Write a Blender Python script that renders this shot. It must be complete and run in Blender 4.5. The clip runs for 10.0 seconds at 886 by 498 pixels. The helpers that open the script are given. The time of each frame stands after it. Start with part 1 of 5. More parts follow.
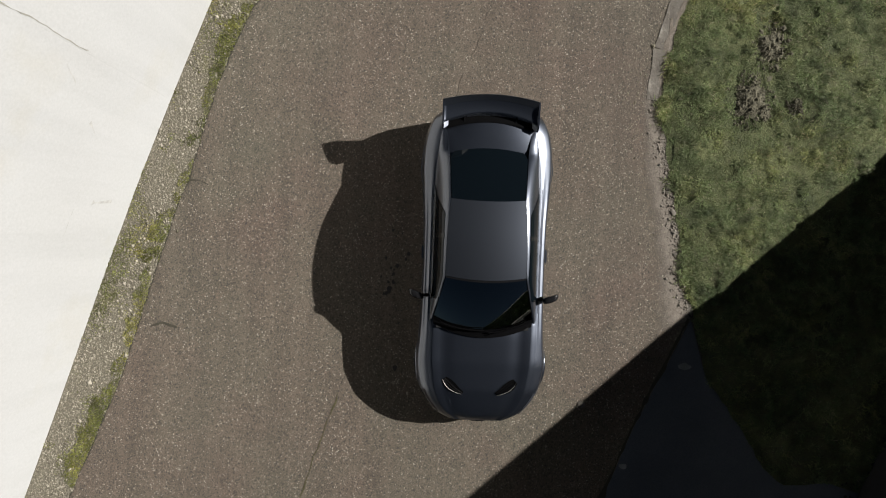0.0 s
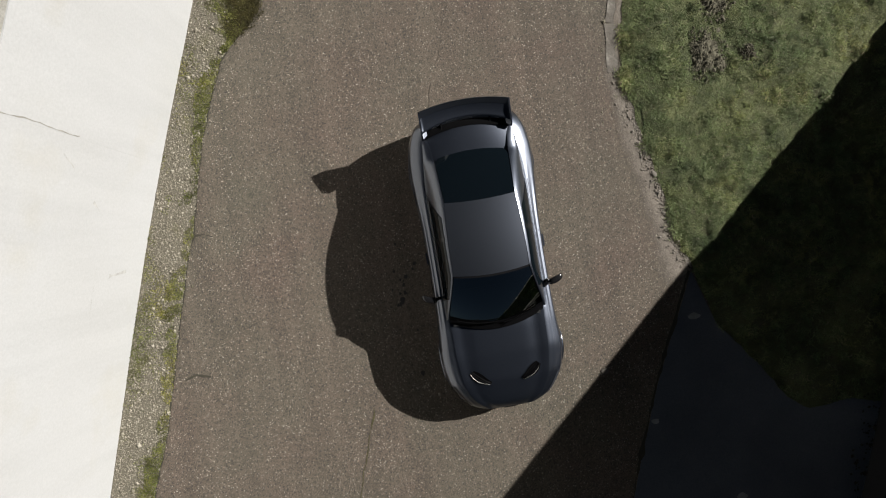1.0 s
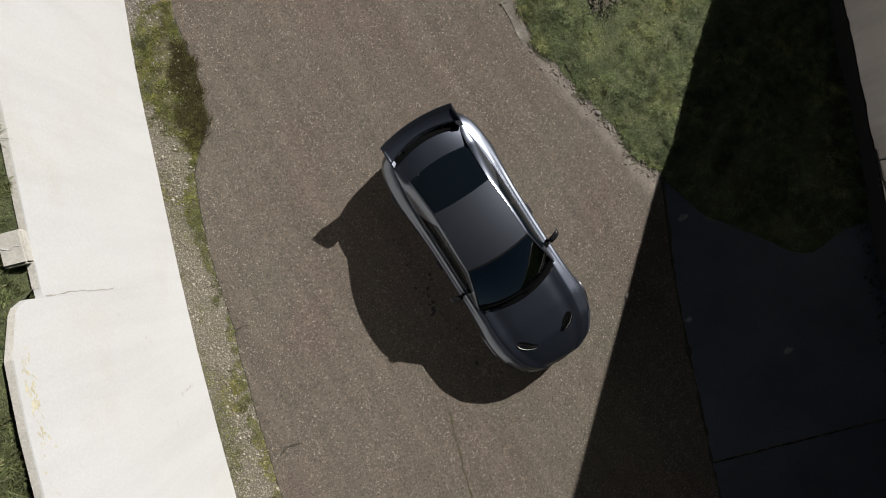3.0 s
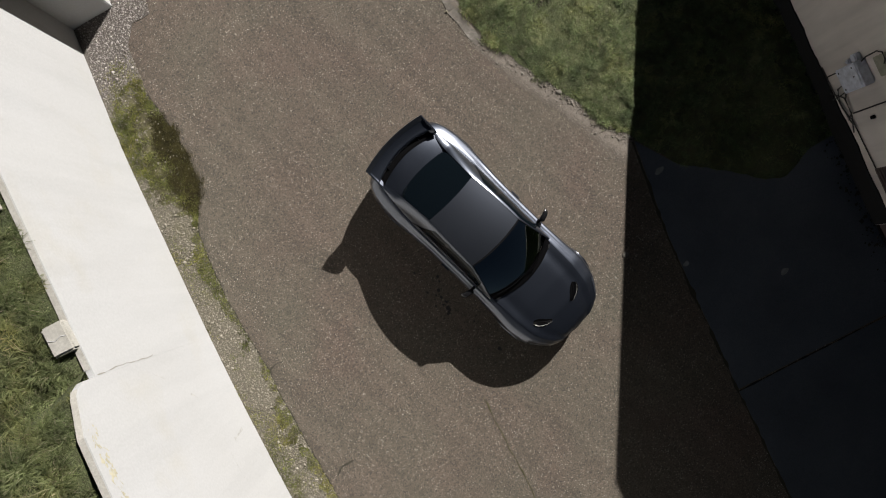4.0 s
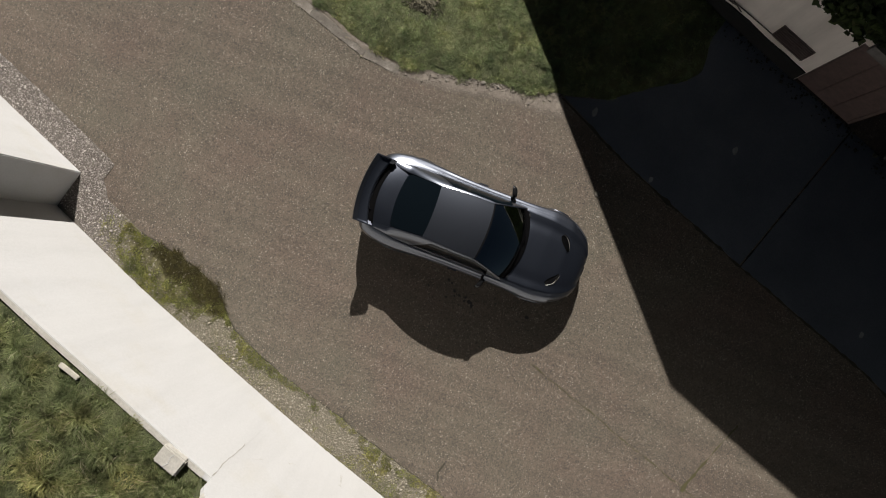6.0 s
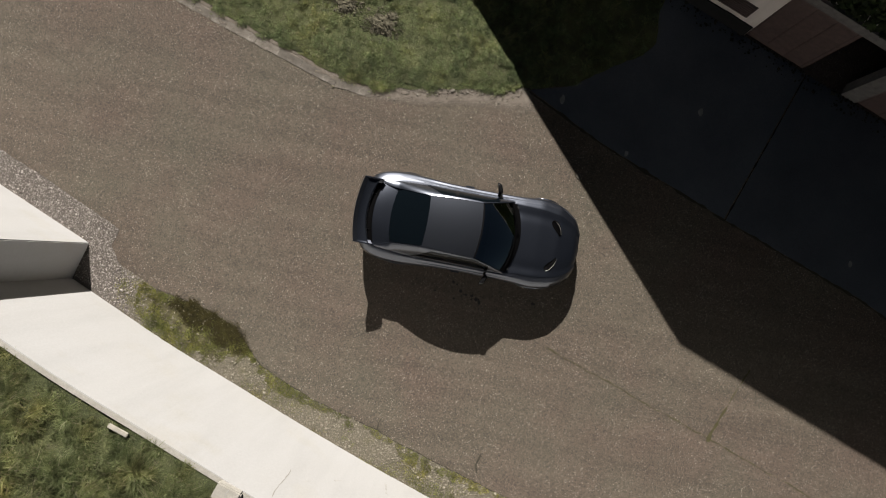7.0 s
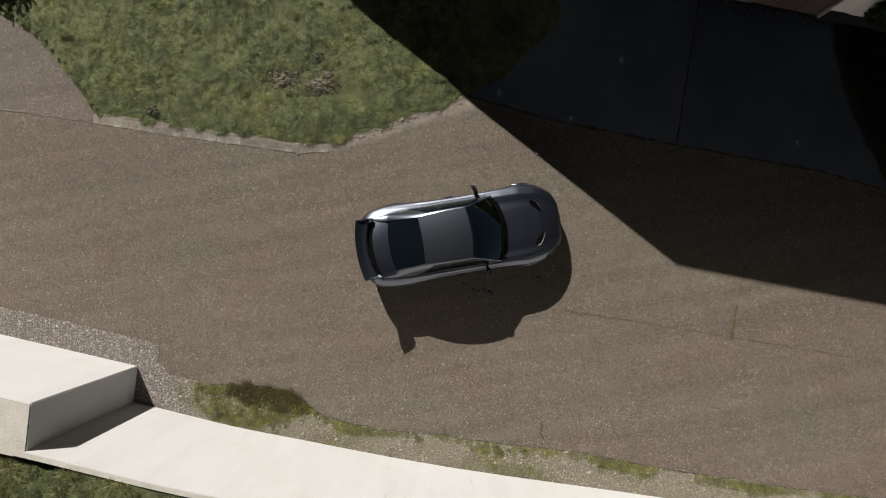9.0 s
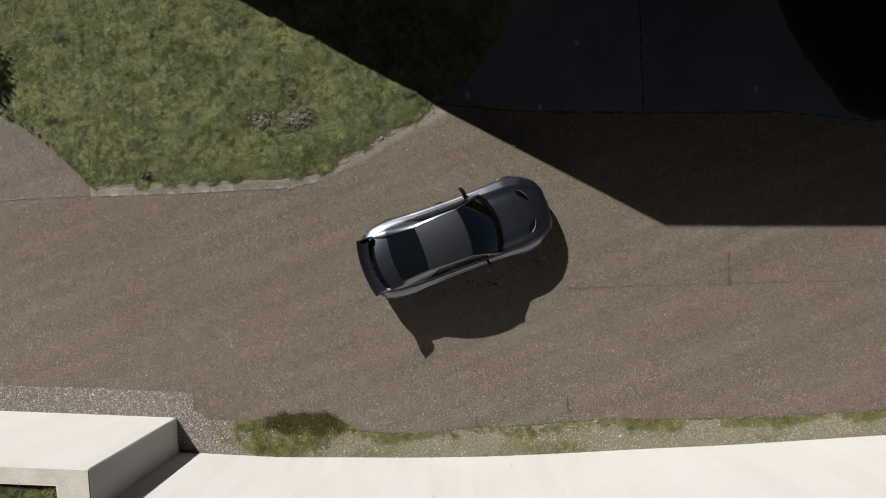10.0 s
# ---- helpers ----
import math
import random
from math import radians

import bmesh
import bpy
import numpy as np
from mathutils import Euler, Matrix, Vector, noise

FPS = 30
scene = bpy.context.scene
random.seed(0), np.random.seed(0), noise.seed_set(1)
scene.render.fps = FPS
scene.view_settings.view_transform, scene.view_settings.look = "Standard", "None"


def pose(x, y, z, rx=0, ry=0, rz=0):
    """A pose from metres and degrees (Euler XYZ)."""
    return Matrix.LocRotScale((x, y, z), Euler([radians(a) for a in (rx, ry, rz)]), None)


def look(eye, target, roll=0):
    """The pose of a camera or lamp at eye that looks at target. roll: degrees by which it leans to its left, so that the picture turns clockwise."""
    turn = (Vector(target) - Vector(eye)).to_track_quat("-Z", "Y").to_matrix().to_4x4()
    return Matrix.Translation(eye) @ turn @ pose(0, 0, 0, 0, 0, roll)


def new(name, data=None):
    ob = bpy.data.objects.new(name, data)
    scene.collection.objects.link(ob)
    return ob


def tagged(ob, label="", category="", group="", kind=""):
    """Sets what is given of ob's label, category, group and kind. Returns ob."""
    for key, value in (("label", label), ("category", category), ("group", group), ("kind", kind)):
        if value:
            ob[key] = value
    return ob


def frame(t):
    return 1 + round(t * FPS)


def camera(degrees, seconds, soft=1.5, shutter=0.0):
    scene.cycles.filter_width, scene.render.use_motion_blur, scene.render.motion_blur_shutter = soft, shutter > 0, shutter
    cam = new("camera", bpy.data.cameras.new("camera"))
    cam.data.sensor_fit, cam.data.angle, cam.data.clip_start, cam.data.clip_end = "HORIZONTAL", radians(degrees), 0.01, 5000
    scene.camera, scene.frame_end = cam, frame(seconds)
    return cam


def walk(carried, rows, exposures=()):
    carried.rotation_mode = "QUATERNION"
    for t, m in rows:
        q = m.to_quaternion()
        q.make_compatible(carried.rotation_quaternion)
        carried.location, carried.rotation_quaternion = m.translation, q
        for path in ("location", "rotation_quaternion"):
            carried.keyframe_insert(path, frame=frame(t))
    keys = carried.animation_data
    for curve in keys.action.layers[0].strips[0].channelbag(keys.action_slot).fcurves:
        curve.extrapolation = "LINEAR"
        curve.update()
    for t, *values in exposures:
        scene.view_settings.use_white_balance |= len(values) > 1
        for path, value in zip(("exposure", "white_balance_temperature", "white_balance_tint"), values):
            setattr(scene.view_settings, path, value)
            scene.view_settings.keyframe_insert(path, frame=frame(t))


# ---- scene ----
# camera and its way
cam = camera(68.0, 10.0, 1.1)
PATH = [
    (0.0, pose(-0.531, 0.151, 10.214, 0.31, 0.11, 2.59)),
    (0.5, pose(-0.558, 0.179, 10.427, 0.31, 0.05, -2.91)),
    (1.0, pose(-0.590, 0.204, 10.671, 0.31, 0.01, -8.98)),
    (1.5, pose(-0.624, 0.228, 10.940, 0.34, -0.03, -15.14)),
    (2.0, pose(-0.657, 0.249, 11.214, 0.38, -0.05, -21.70)),
    (2.5, pose(-0.687, 0.269, 11.481, 0.42, -0.07, -27.25)),
    (2.7, pose(-0.697, 0.277, 11.551, 0.44, -0.08, -28.98)),
    (3.8, pose(-0.733, 0.314, 12.223, 0.55, -0.06, -42.94)),
    (4.0, pose(-0.736, 0.320, 12.341, 0.57, -0.05, -45.17)),
    (4.5, pose(-0.736, 0.335, 12.614, 0.61, -0.03, -50.44)),
    (5.0, pose(-0.726, 0.349, 12.881, 0.65, -0.01, -55.37)),
    (5.5, pose(-0.708, 0.363, 13.151, 0.69, 0.01, -60.15)),
    (5.7, pose(-0.699, 0.368, 13.358, 0.70, 0.04, -63.85)),
    (6.8, pose(-0.626, 0.398, 14.127, 0.76, 0.10, -76.77)),
    (7.0, pose(-0.609, 0.404, 14.263, 0.77, 0.11, -78.75)),
    (7.5, pose(-0.567, 0.419, 14.569, 0.79, 0.11, -83.33)),
    (8.0, pose(-0.523, 0.436, 14.867, 0.82, 0.10, -88.14)),
    (8.5, pose(-0.481, 0.454, 15.151, 0.86, 0.08, -92.29)),
    (9.0, pose(-0.444, 0.474, 15.582, 0.90, 0.09, -99.05)),
    (9.5, pose(-0.416, 0.497, 15.883, 0.96, 0.05, -103.50)),
    (10.0, pose(-0.401, 0.522, 16.283, 1.04, 0.04, -109.86)),
]
# the clip drifts a little warmer on the way
walk(cam, PATH, [(0.0, 0.68, 6360, 8), (2.5, 0.68, 6330, 9), (5.0, 0.69, 6430, 10), (7.5, 0.69, 6650, 10), (10.0, 0.70, 6560, 10)])

# ---- light: low sun beyond the bunker, thin clear sky ----
SUN_EL, SUN_AZ = radians(33.2), radians(14.6)      # azimuth from +x towards +y
sun_dir = Vector((math.cos(SUN_EL) * math.cos(SUN_AZ), math.cos(SUN_EL) * math.sin(SUN_AZ), math.sin(SUN_EL)))
world = bpy.data.worlds.new("sky")
scene.world = world
world.use_nodes = True
wn = world.node_tree
sky = wn.nodes.new("ShaderNodeTexSky")
sky.sky_type, sky.sun_disc = "NISHITA", False
sky.sun_elevation, sky.sun_rotation = SUN_EL, radians(90) - SUN_AZ
wn.nodes["Background"].inputs["Strength"].default_value = 0.0028
wn.links.new(sky.outputs[0], wn.nodes["Background"].inputs["Color"])
sun_data = bpy.data.lights.new("sun", "SUN")
sun_data.energy, sun_data.angle, sun_data.color = 5.0, radians(0.5), (1.0, 0.945, 0.88)
sun = new("sun", sun_data)
sun.matrix_world = look(sun_dir * 60, (0, 0, 0))

rng = np.random.default_rng(7)


# ---- materials ----
class Mat:
    """A node material under construction."""

    def __init__(self, name, rough=0.8, metal=0.0, spec=0.5):
        self.m = bpy.data.materials.new(name)
        self.m.use_nodes = True
        self.t = self.m.node_tree
        self.b = self.t.nodes["Principled BSDF"]
        self.b.inputs["Roughness"].default_value = rough
        self.b.inputs["Metallic"].default_value = metal
        self.b.inputs["Specular IOR Level"].default_value = spec
        self.co = self.t.nodes.new("ShaderNodeTexCoord").outputs["Object"]

    def node(self, kind, **kw):
        n = self.t.nodes.new(kind)
        for k, v in kw.items():
            n.inputs[k].default_value = v
        return n

    def noise(self, scale, detail=4.0, rough=0.55, stretch=None):
        n = self.node("ShaderNodeTexNoise", Scale=scale, Detail=detail, Roughness=rough)
        co = self.co
        if stretch:
            mp = self.t.nodes.new("ShaderNodeMapping")
            mp.inputs["Scale"].default_value = stretch
            self.t.links.new(co, mp.inputs[0])
            co = mp.outputs[0]
        self.t.links.new(co, n.inputs["Vector"])
        return n.outputs["Fac"]

    def cells(self, scale, what="Color"):
        n = self.node("ShaderNodeTexVoronoi", Scale=scale)
        self.t.links.new(self.co, n.inputs["Vector"])
        return n.outputs[what]

    def ramp(self, fac, *stops):
        r = self.t.nodes.new("ShaderNodeValToRGB")
        el = r.color_ramp.elements
        while len(el) < len(stops):
            el.new(0.5)
        for e, (p, c) in zip(el, stops):
            e.position = p
            e.color = (*c, 1) if len(c) == 3 else c
        self.t.links.new(fac, r.inputs[0])
        return r.outputs[0]

    def grey(self, fac, *stops):
        return self.ramp(fac, *[(p, (v, v, v)) for p, v in stops])

    def mix(self, fac, a, b, how="MIX"):
        n = self.t.nodes.new("ShaderNodeMix")
        n.data_type, n.blend_type = "RGBA", how
        for socket, v in ((n.inputs[0], fac), (n.inputs[6], a), (n.inputs[7], b)):
            if isinstance(v, (int, float)):
                socket.default_value = v
            elif isinstance(v, tuple):
                socket.default_value = (*v, 1)
            else:
                self.t.links.new(v, socket)
        return n.outputs[2]

    def times(self, a, b):
        n = self.t.nodes.new("ShaderNodeMath")
        n.operation = "MULTIPLY"
        self.t.links.new(a, n.inputs[0])
        if isinstance(b, (int, float)):
            n.inputs[1].default_value = b
        else:
            self.t.links.new(b, n.inputs[1])
        return n.outputs[0]

    def random(self):
        return self.t.nodes.new("ShaderNodeObjectInfo").outputs["Random"]

    def island(self):
        return self.t.nodes.new("ShaderNodeNewGeometry").outputs["Random Per Island"]

    def colour(self, c):
        if isinstance(c, tuple):
            self.b.inputs["Base Color"].default_value = (*c, 1)
        else:
            self.t.links.new(c, self.b.inputs["Base Color"])
        return self

    def roughness(self, fac):
        self.t.links.new(fac, self.b.inputs["Roughness"])
        return self

    def bump(self, fac, strength=0.3, distance=0.01):
        n = self.node("ShaderNodeBump", Strength=strength, Distance=distance)
        self.t.links.new(fac, n.inputs["Height"])
        self.t.links.new(n.outputs[0], self.b.inputs["Normal"])
        return self


def plain(name, c, rough=0.6, metal=0.0):
    """A small-part material with a little tone variation."""
    m = Mat(name, rough, metal)
    v = m.grey(m.noise(9, 3), (0.3, 0.75), (0.7, 1.15))
    m.colour(m.mix(1.0, c, v, "MULTIPLY"))
    return m.m


def make_asphalt(name, base, red, olive):
    m = Mat(name, 0.88)
    mid = m.noise(3.0, 5, 0.65)
    fine = m.noise(95, 4, 0.8)
    c = m.mix(m.grey(m.noise(0.35, 5), (0.4, 0.0), (0.6, 1.0)), base, red)
    c = m.mix(m.grey(m.noise(0.22, 4, 0.6, (1.0, 1.0, 3.0)), (0.5, 0.0), (0.66, 0.8)), c, olive)
    # worn lanes along the drive
    mp = m.t.nodes.new("ShaderNodeMapping")
    mp.inputs["Rotation"].default_value = (0, 0, radians(20))
    mp.inputs["Scale"].default_value = (2.4, 0.18, 1)
    m.t.links.new(m.co, mp.inputs[0])
    lane = m.node("ShaderNodeTexNoise", Scale=1.0, Detail=4.0, Roughness=0.6)
    m.t.links.new(mp.outputs[0], lane.inputs["Vector"])
    c = m.mix(1.0, c, m.grey(lane.outputs["Fac"], (0.3, 0.8), (0.7, 1.2)), "MULTIPLY")
    c = m.mix(1.0, c, m.grey(mid, (0.25, 0.86), (0.75, 1.14)), "MULTIPLY")
    c = m.mix(1.0, c, m.grey(m.noise(14, 4, 0.7), (0.28, 0.84), (0.72, 1.17)), "MULTIPLY")
    c = m.mix(1.0, c, m.grey(fine, (0.25, 0.62), (0.75, 1.38)), "MULTIPLY")
    # fine grit
    gsep = m.t.nodes.new("ShaderNodeSeparateColor")
    m.t.links.new(m.cells(125), gsep.inputs[0])
    c = m.mix(m.grey(gsep.outputs[0], (0.8, 0.0), (0.82, 0.45)), c, m.mix(gsep.outputs[1], (0.257, 0.221, 0.179), (0.157, 0.111, 0.0821)))
    c = m.mix(m.grey(gsep.outputs[2], (0.82, 0.0), (0.84, 0.6)), c, (0.03, 0.0271, 0.0236))
    # aggregate: many tan chips, fewer pale ones, some dark pits, in uneven density
    crowd = m.grey(m.noise(1.1, 4, 0.6), (0.3, 0.3), (0.66, 1.0))
    dist = m.cells(60, "Distance")
    for scale, share, strength, light, warm in ((56, 0.885, 1.0, (0.586, 0.55, 0.479), (0.393, 0.321, 0.243)),
                                                (34, 0.90, 0.6, (0.314, 0.279, 0.236), (0.271, 0.186, 0.136))):
        sep = m.t.nodes.new("ShaderNodeSeparateColor")
        m.t.links.new(m.cells(scale), sep.inputs[0])
        core = m.grey(m.cells(scale, "Distance"), (0.3, 1.0), (0.5, 0.0))
        pale = m.times(m.times(m.grey(sep.outputs[0], (share, 0.0), (share + 0.03, strength)), core), crowd)
        c = m.mix(pale, c, m.mix(sep.outputs[1], light, warm))
        dark = m.times(m.grey(sep.outputs[2], (0.87, 0.0), (0.9, 0.75)), core)
        c = m.mix(dark, c, (0.03, 0.0271, 0.0243))
    m.colour(c)
    m.bump(m.mix(0.5, fine, dist), 0.6, 0.006)
    return m.m


asphalt = make_asphalt("asphalt", (0.0929, 0.0793, 0.06), (0.095, 0.0707, 0.0557), (0.0871, 0.0807, 0.0593))
asphalt_old = make_asphalt("asphalt_old", (0.0893, 0.0757, 0.0657), (0.0943, 0.0764, 0.0657), (0.0871, 0.0771, 0.0643))

m = Mat("wall_concrete", 0.85)
drip = m.noise(1.0, 5, 0.6, (2.2, 2.2, 0.22))
big = m.noise(0.5, 5)
fine = m.noise(28, 4, 0.7)
c = m.mix(m.grey(big, (0.3, 0.0), (0.75, 1.0)), (0.462, 0.466, 0.47), (0.442, 0.443, 0.44))
c = m.mix(m.grey(m.noise(0.8, 5, 0.6), (0.55, 0.0), (0.75, 0.7)), c, (0.428, 0.418, 0.388))
c = m.mix(1.0, c, m.grey(drip, (0.2, 0.93), (0.55, 1.02)), "MULTIPLY")
c = m.mix(1.0, c, m.grey(fine, (0.2, 0.9), (0.8, 1.06)), "MULTIPLY")
m.colour(c).bump(m.mix(0.4, fine, m.noise(5, 4)), 0.25, 0.012)
wall_concrete = m.m

m = Mat("weathered_concrete", 0.92)
c = m.mix(m.grey(m.noise(2.2, 6, 0.65), (0.35, 0.0), (0.65, 1.0)), (0.464, 0.449, 0.414), (0.374, 0.36, 0.32))
c = m.mix(1.0, c, m.grey(m.noise(35, 4, 0.7), (0.2, 0.7), (0.8, 1.2)), "MULTIPLY")
m.colour(c).bump(m.noise(30, 5, 0.7), 0.5, 0.01)
weathered_concrete = m.m

m = Mat("bunker_render", 0.9)
drip = m.noise(0.9, 5, 0.6, (2.5, 2.5, 0.3))
c = m.mix(m.grey(m.noise(0.7, 5), (0.3, 0.0), (0.7, 1.0)), (0.79, 0.73, 0.685), (0.68, 0.62, 0.575))
c = m.mix(1.0, c, m.grey(drip, (0.2, 0.7), (0.6, 1.05)), "MULTIPLY")
m.colour(c).bump(m.noise(22, 5, 0.7), 0.3, 0.01)
bunker_render = m.m

# apron concrete: bunker shade put into the colour, darker and bluer than plain concrete
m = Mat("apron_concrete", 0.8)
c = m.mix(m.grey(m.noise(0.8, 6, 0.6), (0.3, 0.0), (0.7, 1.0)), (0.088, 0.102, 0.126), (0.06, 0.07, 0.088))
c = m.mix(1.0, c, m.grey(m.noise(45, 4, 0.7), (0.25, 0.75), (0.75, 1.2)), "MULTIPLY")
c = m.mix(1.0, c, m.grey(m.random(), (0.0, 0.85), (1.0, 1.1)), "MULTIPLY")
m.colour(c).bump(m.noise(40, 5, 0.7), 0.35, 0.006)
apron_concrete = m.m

m = Mat("kerb_concrete", 0.9)
c = m.mix(m.grey(m.noise(5, 5), (0.3, 0.0), (0.7, 1.0)), (0.165, 0.15, 0.13), (0.1, 0.087, 0.073))
c = m.mix(m.grey(m.noise(2.6, 6, 0.75), (0.54, 0.0), (0.66, 0.8)), c, (0.27, 0.25, 0.22))
c = m.mix(m.grey(m.noise(9, 5, 0.7), (0.58, 0.0), (0.7, 0.7)), c, (0.075, 0.066, 0.05))
c = m.mix(1.0, c, m.grey(m.random(), (0.0, 0.8), (1.0, 1.2)), "MULTIPLY")
c = m.mix(1.0, c, m.grey(m.noise(60, 4, 0.7), (0.25, 0.6), (0.75, 1.4)), "MULTIPLY")
m.colour(c).bump(m.noise(40, 5, 0.7), 0.5, 0.008)
kerb_concrete = m.m

# base halved so the shaded turf by the apron goes near black
m = Mat("earth", 0.95)
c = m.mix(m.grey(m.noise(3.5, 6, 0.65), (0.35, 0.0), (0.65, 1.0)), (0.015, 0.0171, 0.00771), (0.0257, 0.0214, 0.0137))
m.colour(c).bump(m.noise(25, 5, 0.7), 0.8, 0.03)
earth = m.m

m = Mat("turf", 0.95)
c = m.mix(m.grey(m.noise(1.4, 6, 0.7), (0.36, 0.0), (0.64, 1.0)), (0.0536, 0.0657, 0.0264), (0.125, 0.137, 0.0571))
c = m.mix(m.grey(m.noise(5, 5, 0.7), (0.55, 0.0), (0.72, 0.75)), c, (0.0779, 0.0674, 0.0427))
c = m.mix(1.0, c, m.grey(m.noise(55, 4, 0.75), (0.25, 0.2), (0.75, 1.85)), "MULTIPLY")
m.colour(c).bump(m.noise(50, 5, 0.75), 1.0, 0.04)
turf = m.m

m = Mat("dusty_soil", 0.95)
c = m.mix(m.grey(m.noise(6, 6, 0.7), (0.3, 0.0), (0.7, 1.0)), (0.115, 0.0957, 0.0779), (0.18, 0.157, 0.132))
c = m.mix(1.0, c, m.grey(m.noise(70, 4, 0.75), (0.25, 0.5), (0.75, 1.45)), "MULTIPLY")
m.colour(c).bump(m.noise(60, 5, 0.7), 0.8, 0.012)
dusty_soil = m.m

m = Mat("edge_dust", 0.95)
c = m.mix(m.grey(m.noise(8, 6, 0.7), (0.3, 0.0), (0.7, 1.0)), (0.145, 0.124, 0.104), (0.235, 0.206, 0.176))
c = m.mix(1.0, c, m.grey(m.noise(80, 4, 0.8), (0.3, 0.2), (0.7, 1.85)), "MULTIPLY")
m.colour(c).bump(m.noise(70, 5, 0.7), 0.7, 0.008)
wear = m.t.nodes.new("ShaderNodeAttribute")
wear.attribute_name = "wear"
cover = m.grey(m.mix(0.5, wear.outputs["Color"], m.mix(0.5, m.noise(3.5, 5, 0.7), m.noise(45, 4, 0.8))), (0.3, 0.0), (0.56, 0.9))
m.t.links.new(cover, m.b.inputs["Alpha"])
edge_dust = m.m

m = Mat("molehill_soil", 0.95)
c = m.mix(m.grey(m.noise(18, 5), (0.3, 0.0), (0.7, 1.0)), (0.122, 0.112, 0.076), (0.05, 0.046, 0.031))
m.colour(c).bump(m.noise(35, 5, 0.7), 0.9, 0.02)
soil = m.m

m = Mat("gravel_bed", 0.95)
c = m.mix(m.grey(m.noise(45, 4, 0.7), (0.3, 0.0), (0.7, 1.0)), (0.0814, 0.0717, 0.0521), (0.204, 0.184, 0.141))
c = m.mix(m.grey(m.noise(1.5, 5, 0.65), (0.55, 0.0), (0.7, 0.6)), c, m.mix(m.noise(30, 3), (0.0814, 0.0798, 0.0261), (0.163, 0.155, 0.057)))
m.colour(c).bump(m.noise(60, 4, 0.7), 0.8, 0.015)
gravel_bed = m.m

m = Mat("pebbles", 0.9)
c = m.ramp(m.island(), (0.0, (0.122, 0.108, 0.0814)), (0.4, (0.187, 0.169, 0.13)), (0.8, (0.252, 0.229, 0.181)), (1.0, (0.358, 0.329, 0.269)))
c = m.mix(m.grey(m.noise(1.5, 5, 0.65), (0.55, 0.0), (0.72, 0.4)), c, (0.155, 0.149, 0.0619))
m.colour(c)
pebbles = m.m

m = Mat("clean_gravel_bed", 0.95)
c = m.mix(m.grey(m.noise(45, 4, 0.7), (0.3, 0.0), (0.7, 1.0)), (0.0583, 0.0497, 0.0423), (0.176, 0.158, 0.14))
m.colour(c).bump(m.noise(60, 4, 0.7), 0.8, 0.015)
clean_gravel_bed = m.m

m = Mat("clean_pebbles", 0.9)
c = m.ramp(m.island(), (0.0, (0.119, 0.102, 0.0912)), (0.4, (0.212, 0.189, 0.173)), (0.8, (0.336, 0.307, 0.284)), (1.0, (0.52, 0.483, 0.449)))
m.colour(c)
clean_pebbles = m.m

m = Mat("moss", 0.95)
c = m.mix(m.grey(m.noise(7, 5), (0.3, 0.0), (0.7, 1.0)), (0.06, 0.056, 0.024), (0.12, 0.11, 0.05))
c = m.mix(m.grey(m.noise(4.5, 6, 0.75), (0.46, 0.0), (0.6, 0.85)), c, (0.04, 0.033, 0.018))
c = m.mix(m.grey(m.noise(3.0, 6, 0.75, (1.3, 1.3, 1)), (0.56, 0.0), (0.66, 0.8)), c, (0.17, 0.155, 0.115))
c = m.mix(1.0, c, m.grey(m.noise(70, 4, 0.8), (0.25, 0.4), (0.75, 1.6)), "MULTIPLY")
m.colour(c).bump(m.noise(60, 4), 0.8, 0.015)
moss = m.m

m = Mat("wet_moss", 0.95, spec=0.1)
c = m.mix(m.grey(m.noise(9, 5), (0.3, 0.0), (0.7, 1.0)), (0.0291, 0.0257, 0.012), (0.0643, 0.0566, 0.0214))
m.colour(c).bump(m.noise(50, 4), 0.8, 0.015)
wet_moss = m.m


def make_blades(name, a, b, dry, patch=0.9):
    m = Mat(name, 0.7, spec=0.25)
    c = m.ramp(m.island(), (0.0, a), (0.55, b), (0.88, tuple(1.25 * v for v in b)), (0.97, dry))
    c = m.mix(1.0, c, m.grey(m.noise(4.2, 4, 0.6), (0.33, 0.42), (0.66, 1.42)), "MULTIPLY")
    c = m.mix(1.0, c, m.ramp(m.noise(patch, 4), (0.28, (0.6, 0.68, 0.68)), (0.5, (1.0, 1.0, 1.0)), (0.72, (1.4, 1.2, 1.0))), "MULTIPLY")
    m.colour(c)
    leaf, both = m.t.nodes.new("ShaderNodeBsdfTranslucent"), m.t.nodes.new("ShaderNodeMixShader")
    m.t.links.new(c, leaf.inputs[0])
    both.inputs[0].default_value = 0.45
    m.t.links.new(m.b.outputs[0], both.inputs[1])
    m.t.links.new(leaf.outputs[0], both.inputs[2])
    m.t.links.new(both.outputs[0], m.t.nodes["Material Output"].inputs[0])
    return m.m


lawn_blades = make_blades("lawn_blades", (0.129, 0.164, 0.0679), (0.196, 0.236, 0.111), (0.343, 0.314, 0.214), 1.3)
rough_blades = make_blades("rough_blades", (0.111, 0.136, 0.0571), (0.214, 0.239, 0.111), (0.343, 0.307, 0.207), 1.2)
moss_blades = make_blades("moss_blades", (0.104, 0.12, 0.03), (0.215, 0.228, 0.066), (0.35, 0.33, 0.18))
# ivy colour, also given to the weeds by the apron as painted shade
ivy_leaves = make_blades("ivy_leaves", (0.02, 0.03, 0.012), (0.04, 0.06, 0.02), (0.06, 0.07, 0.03))

